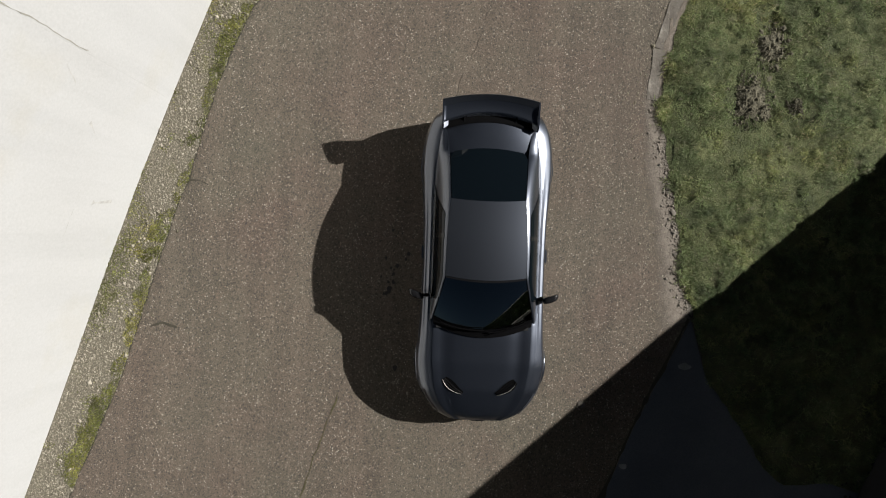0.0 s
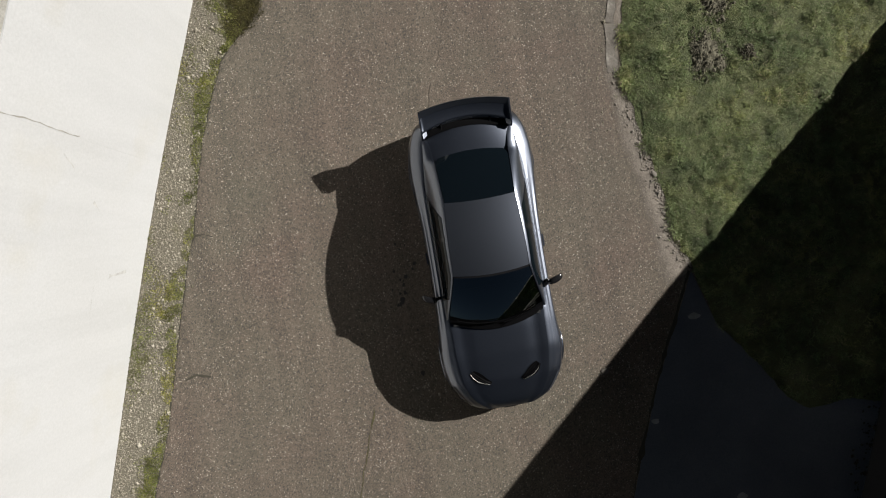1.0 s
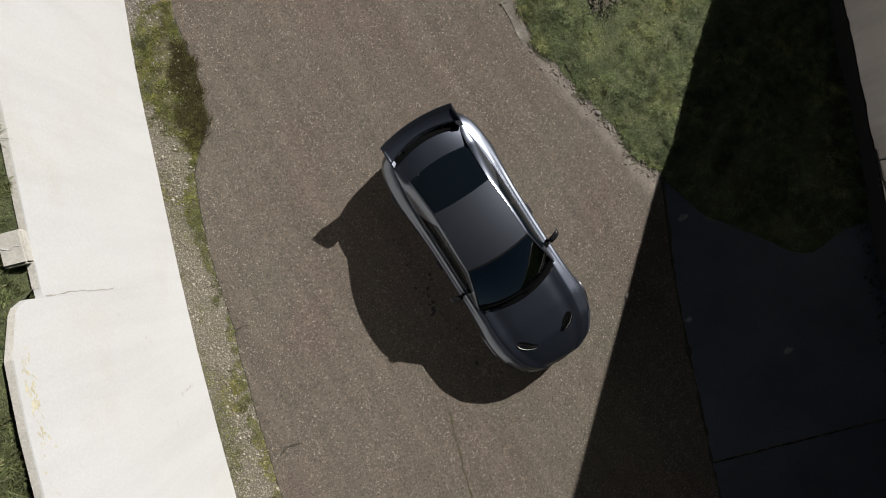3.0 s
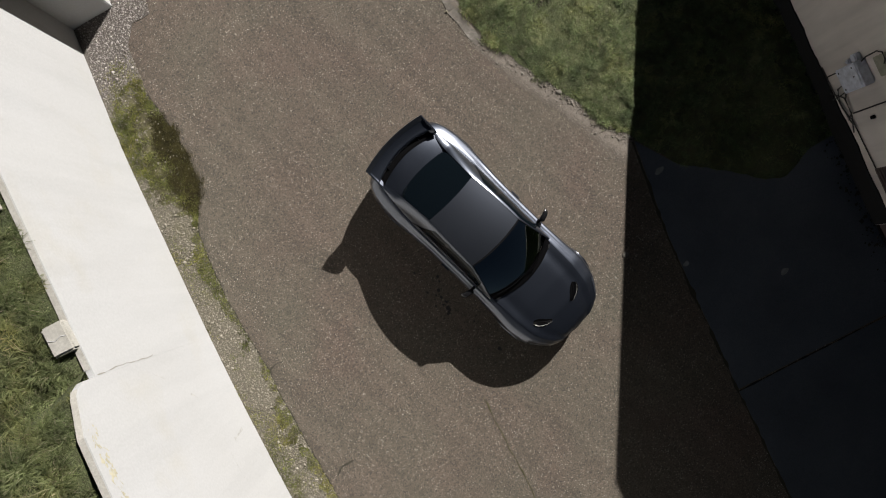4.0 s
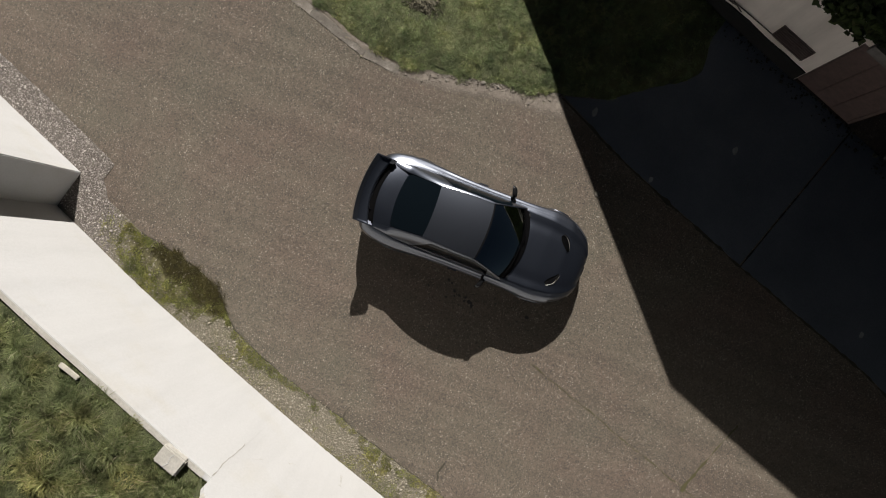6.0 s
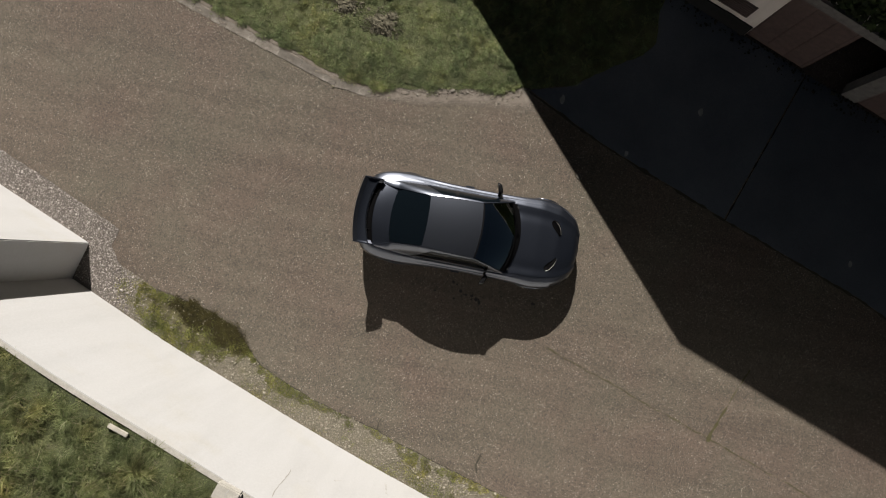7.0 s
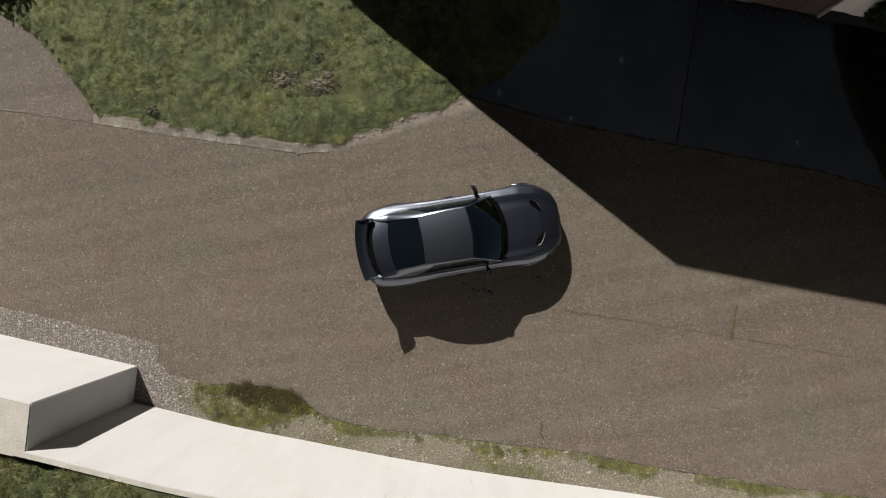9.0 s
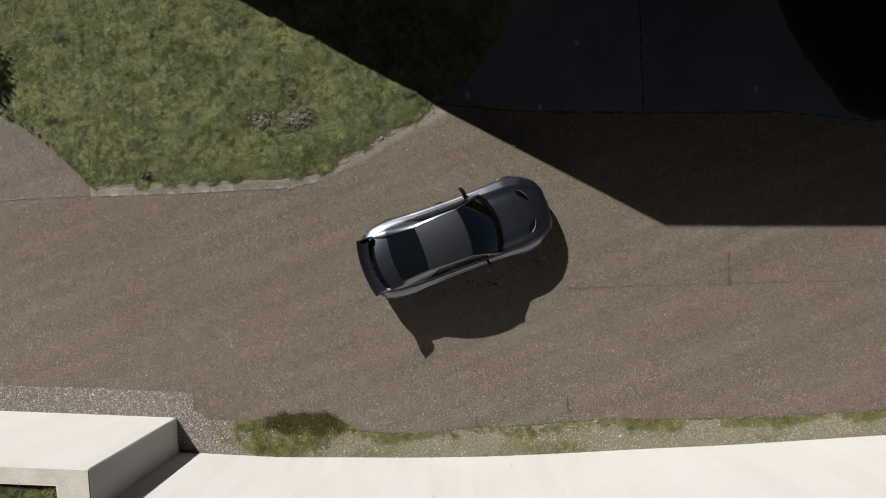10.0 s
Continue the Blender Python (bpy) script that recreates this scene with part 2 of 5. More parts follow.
m = Mat("crack", 0.95)
m.colour(m.mix(m.noise(12, 3), (0.02, 0.018, 0.015), (0.06, 0.055, 0.035)))
crack_dark = m.m
joint_moss = plain("joint_moss", (0.066, 0.06, 0.026), 0.95)
lichen = plain("lichen", (0.444, 0.415, 0.309), 0.95)
hairline = plain("hairline", (0.0571, 0.0491, 0.04), 0.95)
oil = plain("oil", (0.012, 0.011, 0.01), 0.6)
seam_grey = plain("seam_grey", (0.3, 0.29, 0.26), 0.95)
stain = plain("stain", (0.415, 0.41, 0.395), 0.9)
near_black = plain("tarred_plinth", (0.006, 0.006, 0.006), 0.9)
door_brown = plain("brown_steel_door", (0.105, 0.072, 0.066), 0.55)
dark_metal = plain("dark_metal", (0.02, 0.02, 0.022), 0.45, 0.4)
louvre_brown = plain("louvre_brown", (0.09, 0.065, 0.06), 0.6)
old_concrete = plain("old_concrete", (0.14, 0.133, 0.128), 0.9)
box_grey = plain("pale_grey_plastic", (0.72, 0.75, 0.84), 0.45)
cement_mark = plain("cement_mark", (0.21, 0.22, 0.235), 0.9)
plate_olive = plain("plate_olive", (0.34, 0.33, 0.26), 0.7)
conduit_grey = plain("conduit", (0.035, 0.032, 0.03), 0.6)
timber = plain("grey_timber", (0.386, 0.366, 0.319), 0.8)

# car
m = Mat("grey_paint", 0.40, 0.9)
flake = m.grey(m.noise(900, 2), (0.3, 0.8), (0.7, 1.2))
m.colour(m.mix(1.0, (0.046, 0.056, 0.08), flake, "MULTIPLY"))
m.b.inputs["Coat Weight"].default_value = 1.0
m.b.inputs["Coat IOR"].default_value = 1.9
m.b.inputs["Coat Roughness"].default_value = 0.26
car_paint = m.m
m = Mat("carbon_roof", 0.45, 0.85)
m.colour(m.mix(m.noise(600, 2), (0.0471, 0.0536, 0.0686), (0.0557, 0.0629, 0.0786)))
m.b.inputs["Coat Weight"].default_value = 0.6
m.b.inputs["Coat Roughness"].default_value = 0.2
car_roof = m.m
m = Mat("tinted_glass", 0.04)
m.colour((0.003, 0.005, 0.007))
m.b.inputs["Specular IOR Level"].default_value = 0.25
dark_glass = m.m
m = Mat("windscreen_glass", 0.02)
m.colour((0.3, 0.38, 0.42))
clear, shine, both_ = (m.t.nodes.new(k) for k in ("ShaderNodeBsdfTransparent", "ShaderNodeBsdfGlossy", "ShaderNodeMixShader"))
clear.inputs[0].default_value = (0.2, 0.25, 0.29, 1)
shine.inputs[0].default_value = (0.95, 1.0, 0.95, 1)
shine.inputs["Roughness"].default_value = 0.03
both_.inputs[0].default_value = 0.7
m.t.links.new(clear.outputs[0], both_.inputs[1])
m.t.links.new(shine.outputs[0], both_.inputs[2])
m.t.links.new(both_.outputs[0], m.t.nodes["Material Output"].inputs[0])
screen_glass = m.m
m = Mat("gloss_black", 0.18)
m.colour((0.01, 0.01, 0.011))
gloss_black = m.m
black_trim = plain("black_trim", (0.0022, 0.0022, 0.0026), 0.6)
black_trim.node_tree.nodes["Principled BSDF"].inputs["Specular IOR Level"].default_value = 0.05
rubber = plain("tyre_rubber", (0.015, 0.015, 0.015), 0.85)
rim_metal = plain("rim_metal", (0.08, 0.08, 0.085), 0.35, 0.9)
chrome = plain("bright_metal", (0.5, 0.5, 0.49), 0.3, 1.0)
vent_lip = plain("vent_lip", (0.3, 0.3, 0.29), 0.5, 0.3)
m = Mat("lamp_glass", 0.08)
m.colour((0.03, 0.033, 0.04))
lamp_glass = m.m
m = Mat("tail_red", 0.12)
m.colour((0.05, 0.004, 0.004))
tail_red = m.m
seat_cloth = plain("seat_cloth", (0.03, 0.03, 0.032), 0.85)
dash_plastic = plain("dash_plastic", (0.004, 0.005, 0.007), 0.8)


# ---- mesh helpers ----
def from_arrays(name, verts, faces, material, smooth=False, parent=None):
    """verts: (n, 3) array; faces: list of tuples or (k, 3|4) array."""
    me = bpy.data.meshes.new(name)
    faces = faces.tolist() if isinstance(faces, np.ndarray) else faces
    me.from_pydata([tuple(v) for v in np.asarray(verts, float).tolist()], [], faces)
    me.materials.append(material)
    if smooth:
        me.polygons.foreach_set("use_smooth", [True] * len(me.polygons))
    me.update()
    ob = new(name, me)
    if parent:
        ob.parent = parent
    return ob


def part(name, bm, material, parent, label="", smooth=False):
    bmesh.ops.recalc_face_normals(bm, faces=bm.faces)
    me = bpy.data.meshes.new(name)
    bm.to_mesh(me)
    bm.free()
    me.materials.append(material)
    if smooth:
        me.polygons.foreach_set("use_smooth", [True] * len(me.polygons))
    ob = new(name, me)
    ob.parent = parent
    if label:
        ob["label"] = label
    return ob


def box(bm, x0, x1, y0, y1, z0, z1, bevel=0.0, turn=None):
    m4 = Matrix.Translation(((x0 + x1) / 2, (y0 + y1) / 2, (z0 + z1) / 2))
    if turn:
        m4 = m4 @ turn
    got = bmesh.ops.create_cube(bm, size=1, matrix=m4 @ Matrix.Diagonal((x1 - x0, y1 - y0, z1 - z0, 1)))
    if bevel:
        edges = list({e for v in got["verts"] for e in v.link_edges})
        bmesh.ops.bevel(bm, geom=edges, offset=bevel, segments=2, affect="EDGES")
    return got


def tube(bm, pts, r, sides=8):
    """A round bar along the points."""
    rings = []
    pts = [Vector(p) for p in pts]
    for i, p in enumerate(pts):
        d = (pts[min(i + 1, len(pts) - 1)] - pts[max(i - 1, 0)]).normalized()
        a = d.orthogonal().normalized()
        b = d.cross(a)
        rings.append([bm.verts.new(p + r * (math.cos(k * math.tau / sides) * a + math.sin(k * math.tau / sides) * b)) for k in range(sides)])
    for i in range(len(rings) - 1):
        best = min(range(sides), key=lambda s: (rings[i][0].co - rings[i + 1][s].co).length)
        for k in range(sides):
            bm.faces.new((rings[i][k], rings[i][(k + 1) % sides], rings[i + 1][(k + 1 + best) % sides], rings[i + 1][(k + best) % sides]))
    bm.faces.new(rings[0])
    bm.faces.new(rings[-1])


def empty(name, m4=None):
    ob = new(name)
    if m4 is not None:
        ob.matrix_world = m4
    return ob


def inside(px, py, poly):
    """Which of the points lie inside the polygon."""
    hit = np.zeros(len(px), bool)
    n = len(poly)
    for i in range(n):
        (x0, y0), (x1, y1) = poly[i], poly[(i + 1) % n]
        cross = ((y0 > py) != (y1 > py)) & (px < (x1 - x0) * (py - y0) / (y1 - y0 + 1e-12) + x0)
        hit ^= cross
    return hit


def ragged(line, step=0.12, amount=0.03):
    """A polyline cut fine and shaken sideways a little."""
    out = []
    for (x0, y0), (x1, y1) in zip(line[:-1], line[1:]):
        n = max(1, int(math.hypot(x1 - x0, y1 - y0) / step))
        for k in range(n):
            f = k / n
            x, y = x0 + f * (x1 - x0), y0 + f * (y1 - y0)
            v = noise.noise_vector((x * 2.3, y * 2.3, 0.7)) + 0.6 * noise.noise_vector((x * 7, y * 7, 3.1))
            out.append((x + amount * v.x, y + amount * v.y))
    out.append(line[-1])
    return out


def sheet(name, poly, z, material, thick=0.0):
    """A flat piece of ground with the given outline."""
    bm = bmesh.new()
    top = [bm.verts.new((x, y, z)) for x, y in poly]
    f = bm.faces.new(top)
    if thick:
        low = [bm.verts.new((x, y, z - thick)) for x, y in poly]
        for i in range(len(top)):
            j = (i + 1) % len(top)
            bm.faces.new((top[j], top[i], low[i], low[j]))
    bm.normal_update()
    if f.normal.z < 0:
        bmesh.ops.reverse_faces(bm, faces=bm.faces)
    bmesh.ops.triangulate(bm, faces=[f])
    me = bpy.data.meshes.new(name)
    bm.to_mesh(me)
    bm.free()
    me.materials.append(material)
    return new(name, me)


def blades(name, px, py, pz, length, width, lean, material):
    """Grass: one bent narrow blade at every point."""
    n = len(px)
    a = rng.uniform(0, math.tau, n)
    dx, dy = np.cos(a), np.sin(a)
    ln = length * rng.uniform(0.5, 1.3, n)
    le = lean * rng.uniform(0.3, 1.5, n)
    w = width * rng.uniform(0.6, 1.4, n)
    rootp = np.stack([px, py, pz], 1)
    side = np.stack([-dy, dx, np.zeros(n)], 1) * w[:, None] * 0.5
    mid = rootp + np.stack([dx * le * 0.35 * ln, dy * le * 0.35 * ln, 0.6 * ln], 1)
    tip = rootp + np.stack([dx * le * ln, dy * le * ln, ln * np.clip(1.05 - 0.45 * le, 0.15, 1)], 1)
    v = np.stack([rootp - side, rootp + side, mid + side * 0.9, mid - side * 0.9, tip], 1).reshape(-1, 3)
    k = np.arange(n)[:, None] * 5
    loops = np.concatenate([k + [0, 1, 2, 3], k + [3, 2, 4]], 1).astype(np.int32).ravel()
    me = bpy.data.meshes.new(name)
    me.vertices.add(n * 5)
    me.vertices.foreach_set("co", v.ravel())
    me.loops.add(n * 7)
    me.loops.foreach_set("vertex_index", loops)
    me.polygons.add(n * 2)
    starts = (np.arange(n)[:, None] * 7 + [0, 4]).astype(np.int32).ravel()
    me.polygons.foreach_set("loop_start", starts)
    me.update(calc_edges=True)
    me.validate()
    me.materials.append(material)
    return tagged(new(name, me), kind="stuff")


def stones(name, px, py, pz, size, material):
    """Loose chippings: a squashed octahedron at every point."""
    n = len(px)
    unit = np.array([[1, 0, 0], [0, 1, 0], [-1, 0, 0], [0, -1, 0], [0, 0, 0.7], [0, 0, -0.7]], float)
    tri = np.array([[0, 1, 4], [1, 2, 4], [2, 3, 4], [3, 0, 4], [1, 0, 5], [2, 1, 5], [3, 2, 5], [0, 3, 5]])
    a = rng.uniform(0, math.tau, n)
    s = size * rng.lognormal(0, 0.4, n)
    jit = unit[None] * (1 + rng.uniform(-0.35, 0.35, (n, 6, 1))) * s[:, None, None]
    x = jit[..., 0] * np.cos(a)[:, None] - jit[..., 1] * np.sin(a)[:, None]
    y = jit[..., 0] * np.sin(a)[:, None] + jit[..., 1] * np.cos(a)[:, None]
    v = np.stack([x + px[:, None], y + py[:, None], jit[..., 2] + pz[:, None] + 0.3 * s[:, None]], 2).reshape(-1, 3)
    f = (np.arange(n)[:, None, None] * 6 + tri[None]).reshape(-1, 3)
    return tagged(from_arrays(name, v, f, material), kind="stuff")


# ---- ground ----
def curve_of(points, sigma=0.0, lo=None, hi=None, n=400):
    """A smooth function through (y, value) pairs."""
    ys, vs = np.array(points, float).T
    g = np.linspace(ys[0] if lo is None else lo, ys[-1] if hi is None else hi, n)
    v = np.interp(g, ys, vs)
    if sigma:
        k = max(1, int(3 * sigma / (g[1] - g[0])))
        w = np.exp(-0.5 * (np.arange(-k, k + 1) * (g[1] - g[0]) / sigma) ** 2)
        ext = np.concatenate([v[0] - (v[1:k + 1][::-1] - v[0]), v, v[-1] - (v[-k - 1:-1][::-1] - v[-1])])
        v = np.convolve(ext, w / w.sum(), "valid")
    return lambda y: np.interp(y, g, v)


ground = sheet("ground", [(-900, -900), (900, -900), (900, 900), (-900, 900)], -0.06, earth)
tagged(ground, "dark grassy earth around the driveway", "ground", kind="structure")

GRAVEL_EDGE = [(-9.4, -14.0), (-7.57, -8.49), (-6.91, -6.24), (-6.06, -3.6), (-5.54, -2.2), (-5.2, -1.08), (-4.82, 0.37),
               (-4.55, 1.12), (-4.29, 2.16), (-4.02, 3.05), (-3.67, 3.85), (-3.25, 4.3), (-2.82, 4.87), (-2.6, 5.8),
               (-2.5, 6.4), (-2.1, 7.3), (-1.75, 7.55), (-1.38, 7.45), (-0.59, 9.27), (0.42, 11.87), (2.6, 17.4), (5.2, 24.0)]
LAWN_EDGE = [(4.3, 8.16), (3.73, 6.29), (2.97, 3.87), (2.74, 2.6), (2.86, 1.75), (3.08, 0.73), (3.2, -0.15), (3.36, -0.6)]
LAWN_SOUTH = [(3.57, -1.55), (3.95, -2.05), (4.55, -2.95), (4.9, -3.25), (5.6, -3.15), (6.1, -3.3)]
BRANCH_EDGE = [(4.3, 8.16), (4.75, 8.32), (5.3, 8.56), (6.31, 9.25), (6.9, 9.8), (9.5, 12.4), (15.0, 17.5)]

west = ragged(GRAVEL_EDGE, 0.1, 0.02)
road_poly = west + [(30.0, 24.0), (12.0, -14.0)]
road = sheet("road", road_poly, 0.0, asphalt)
tagged(road, "worn brown-grey asphalt driveway with pale stone chips", "driveway", kind="structure")
branch = sheet("branch_road", ragged([(4.12, 8.2), (4.78, 10.4), (8.5, 22.0)], 0.2, 0.03) + ragged([(20.0, 22.0), (15.0, 17.5), (9.5, 12.4), (6.9, 9.9), (6.31, 9.35), (5.3, 8.66), (4.75, 8.4)], 0.2, 0.02),
               0.004, asphalt_old)
tagged(branch, "paler older asphalt of a side lane", "road", kind="structure")


def crack_line(name, pts, width, material, wander=0.02, z=0.005, label="thin dark crack in the asphalt"):
    """A narrow irregular open joint along the points."""
    line = ragged(pts, 0.05, wander)
    left, right = [], []
    for i, (x, y) in enumerate(line):
        x1, y1 = line[min(i + 1, len(line) - 1)]
        x0, y0 = line[max(i - 1, 0)]
        l = math.hypot(x1 - x0, y1 - y0) or 1
        nx, ny = -(y1 - y0) / l, (x1 - x0) / l
        w = width * max(0.12, 0.6 + 1.1 * noise.noise((x * 5, y * 5, 2.0))) * 0.5
        left.append((x + nx * w, y + ny * w, z))
        right.append((x - nx * w, y - ny * w, z))
    n = len(line)
    ob = from_arrays(name, left + right, [(i, i + 1, n + i + 1, n + i) for i in range(n - 1)], material)
    return tagged(ob, label, "crack", kind="structure")


crack_line("road_joint", [(2.64, 11.11), (1.43, 7.97), (-0.3, 3.05), (-2.07, -2.08)], 0.007, hairline, 0.04)
crack_line("road_joint", [(-2.07, -2.08), (-2.75, -4.15), (-3.32, -5.94), (-4.56, -9.63), (-5.6, -12.5)], 0.022, joint_moss, 0.03)
crack_line("road_joint", [(-1.7, -6.55), (-2.4, -6.28), (-3.29, -5.95)], 0.045, joint_moss, 0.02)
crack_line("road_joint", [(-2.95, -6.08), (-3.2, -5.98), (-3.4, -5.95)], 0.09, joint_moss, 0.03, 0.009)
crack_line("road_crack", [(2.93, 7.37), (1.9, 7.8), (0.92, 8.19), (-0.4, 8.75)], 0.006, hairline, 0.05)
crack_line("road_crack", [(-4.56, 1.1), (-4.4, 1.1), (-4.25, 1.04)], 0.03, crack_dark, 0.015)
crack_line("road_crack", [(-5.05, -1.2), (-4.85, -1.13), (-4.62, -1.2)], 0.05, crack_dark, 0.03)
crack_line("road_crack", [(-0.35, 3.3), (-1.4, 3.65), (-2.4, 4.0)], 0.005, hairline, 0.05)
crack_line("road_edge_line", [(4.8, 10.5), (4.4, 9.2), (4.12, 8.3)], 0.045, kerb_concrete, 0.05, 0.009, "worn pale edge of the old kerb line")

MOSS_CORE = [(-2.58, 6.6), (-2.64, 5.9), (-2.75, 5.4), (-2.93, 4.9), (-3.25, 4.45), (-3.6, 4.3), (-3.75, 4.7), (-3.6, 5.3), (-3.25, 6.1), (-2.8, 6.7)]
MOSS_BULGE = [(-2.62, 6.7), (-2.52, 6.2), (-2.62, 5.7), (-2.72, 5.2), (-2.84, 4.86), (-3.22, 4.32), (-3.55, 4.1), (-4.15, 4.35), (-3.9, 5.2), (-3.35, 6.3), (-3.0, 6.9)]
drips = [(rng.normal(-1.3, 0.16), rng.normal(-0.3, 0.5), 0.006 + 0.018 * rng.random() ** 3) for _ in range(30)]
for sx, sy, sr in (*drips, (-1.36, -0.46, 0.05), (-1.3, -0.34, 0.03), (-1.25, -0.09, 0.035), (-1.3, -0.21, 0.025), (-1.08, 0.1, 0.025), (-1.22, -1.68, 0.035), (-1.12, 0.02, 0.02), (-1.4, -0.52, 0.03)):
    ring = [(sx + sr * math.cos(a) * (1 + 0.8 * noise.noise((sx * 9 + math.cos(a), sy * 9 + math.sin(a), 1))), sy + 1.3 * sr * math.sin(a) * (1 + 0.8 * noise.noise((math.sin(a) * 2, sx * 9, 2)))) for a in np.linspace(0, math.tau, 15)[:-1]]
    tagged(sheet("oil_spot", ring, 0.0045, oil), "small black oil spot on the asphalt", "oil spot", kind="structure")

# gravel verge at the foot of the retaining wall
WALL_BASE = [(-14.0, -9.8), (-12.0, -9.22), (-8.28, -8.14), (-4.68, -7.1), (-2.6, -6.45), (-0.7, -5.88), (1.1, -5.32), (2.9, -4.70),
             (4.25, -4.2), (5.9, -3.61), (7.76, -2.82), (8.25, -2.62), (9.6, -2.05)]
wall_x = curve_of(WALL_BASE, 0.5)
FRONT0, FRONT1 = Vector((-1.80, 8.03)), Vector((3.2, 20.35))
verge_poly = west + [(4.5, 24.0), (-0.35, 12.0), (-2.0, 8.1), (-2.9, 8.3)] + [(float(wall_x(y)) - 0.1, y) for y in np.arange(8.2, -14.1, -0.4)]
clean = sheet("gravel_verge", [p for p in west if p[1] > 6.9] + [(4.5, 24.0), (-0.35, 12.0), (-2.0, 8.1), (-2.9, 8.3), (-3.3, 6.9)], 0.0085, clean_gravel_bed)
tagged(clean, "grey gravel round the corner of the wall", "gravel strip", kind="structure")
verge = sheet("gravel_verge", verge_poly, 0.006, gravel_bed)
tagged(verge, "strip of pale gravel along the foot of the wall", "gravel strip", kind="structure")

by = rng.uniform(-9.5, 13.5, 88000)
eb = np.interp(by, [p[1] for p in GRAVEL_EDGE], [p[0] for p in GRAVEL_EDGE])
bx = eb - rng.uniform(-0.02, 1.5, len(by))
ok = inside(bx, by, verge_poly) & (bx > np.where(by < 8.1, wall_x(by), -3) + 0.01)
bx, by = bx[ok], by[ok]
ok = ~inside(bx + rng.normal(0, 0.1, len(bx)), by + rng.normal(0, 0.1, len(bx)), MOSS_CORE) | (rng.random(len(bx)) < 0.12)
bx, by = bx[ok], by[ok]
up = by > 6.9 + 0.4 * rng.normal(size=len(by))
tagged(stones("gravel_chippings", bx[~up], by[~up], np.full((~up).sum(), 0.006), 0.0092, pebbles), "loose pale gravel chippings beside the wall", "gravel")
tagged(stones("gravel_chippings", bx[up], by[up], np.full(up.sum(), 0.008), 0.0096, clean_pebbles), "loose grey gravel chippings at the wall corner", "gravel")

crack_line("asphalt_edge", [p for p in GRAVEL_EDGE if -9 < p[1] < 7.2], 0.032, crack_dark, 0.03, 0.011, "dark crumbled edge of the asphalt")
# moss on the verge: bright cushions, a wet dark patch at the bulge
edge_y = np.array([p[1] for p in GRAVEL_EDGE])
edge_x = np.array([p[0] for p in GRAVEL_EDGE])
my = np.concatenate([rng.uniform(-10, 7.3, 230000), rng.uniform(3.9, 6.8, 60000)])
near = -np.concatenate([rng.uniform(-0.03, 1.0, 230000), rng.uniform(-0.05, 1.2, 60000)])
mx = np.interp(my, edge_y, edge_x) + near
def fuzzy(x, y, poly, amount):
    """Inside the outline, which is frayed by the given metres."""
    wx = np.array([noise.noise((a * 4, b * 4, 2.2)) for a, b in zip(x, y)])
    wy = np.array([noise.noise((a * 4, b * 4, 8.8)) for a, b in zip(x, y)])
    return inside(x + amount * (wx + 0.5 * rng.normal(size=len(x))), y + amount * (wy + 0.5 * rng.normal(size=len(x))), poly)


GREEN = [(-2.3, 7.4), (-2.46, 6.65), (-2.6, 5.9), (-2.9, 5.2), (-3.25, 4.55), (-3.6, 4.2), (-3.85, 4.55), (-3.89, 5.08), (-3.47, 5.97), (-3.01, 6.73), (-2.59, 7.21)]
DARK = [(-2.58, 6.1), (-2.66, 5.42), (-2.84, 4.9), (-3.08, 4.45), (-3.38, 4.15), (-3.44, 4.45), (-3.26, 4.98), (-3.05, 5.5), (-2.75, 6.0)]
in_bulge = fuzzy(mx, my, GREEN, 0.1)
pat = np.array([noise.noise((x * 1.6, y * 1.1, 0.3)) + 0.5 * noise.noise((x * 6, y * 6, 1.3)) for x, y in zip(mx, my)])
chance = rng.random(len(mx))
on_verge = inside(mx, my, verge_poly)
strip = (near > -0.2 - 0.2 * pat) & (pat > -0.35) & (my < 4.4)
thin = (pat > -0.1) & (my < 7.2)
keep = on_verge & ((in_bulge & (chance < 0.34 + 0.6 * pat)) | (strip & (chance < 0.5 + 0.5 * pat)) | (thin & (chance < 0.42 * (pat + 0.1))))
moss_tufts = blades("moss_tufts", mx[keep], my[keep], np.full(keep.sum(), 0.012), 0.026, 0.007, 1.1, moss_blades)
tagged(moss_tufts, "yellow-green moss and low weeds on the gravel verge", "moss")
bed = sheet("moss_bed", ragged(MOSS_CORE + MOSS_CORE[:1], 0.05, 0.16)[:-1], 0.0105, moss)
tagged(bed, "mottled olive and brown moss bed beside the asphalt", "moss patch", kind="structure")
lx, ly = rng.uniform(-3.7, -2.3, 110000), rng.uniform(3.9, 6.5, 110000)
ok = fuzzy(lx, ly, DARK, 0.13) & (rng.random(110000) < 0.6)
tagged(blades("wet_moss_tufts", lx[ok], ly[ok], np.full(ok.sum(), 0.014), 0.028, 0.01, 1.1, wet_moss), "dark soaked moss tufts at the asphalt edge", "moss")
lx, ly = rng.uniform(-3.9, -2.3, 1100), rng.uniform(3.9, 7.0, 1100)
ok = fuzzy(lx, ly, GREEN, 0.12) & (rng.random(1100) < 0.6)
tagged(stones("pale_pebbles_on_moss", lx[ok], ly[ok], np.full(ok.sum(), 0.03), 0.0075, pebbles), "scattered pale pebbles on the wet moss", "pebbles")
ex, ey = rng.uniform(-7, -1, 2600), rng.uniform(-7, 8, 2600)
off = ex - np.interp(ey, edge_y, edge_x)
ok = (off > 0) & (off < 0.22 * rng.random(2600) ** 2 * 2)
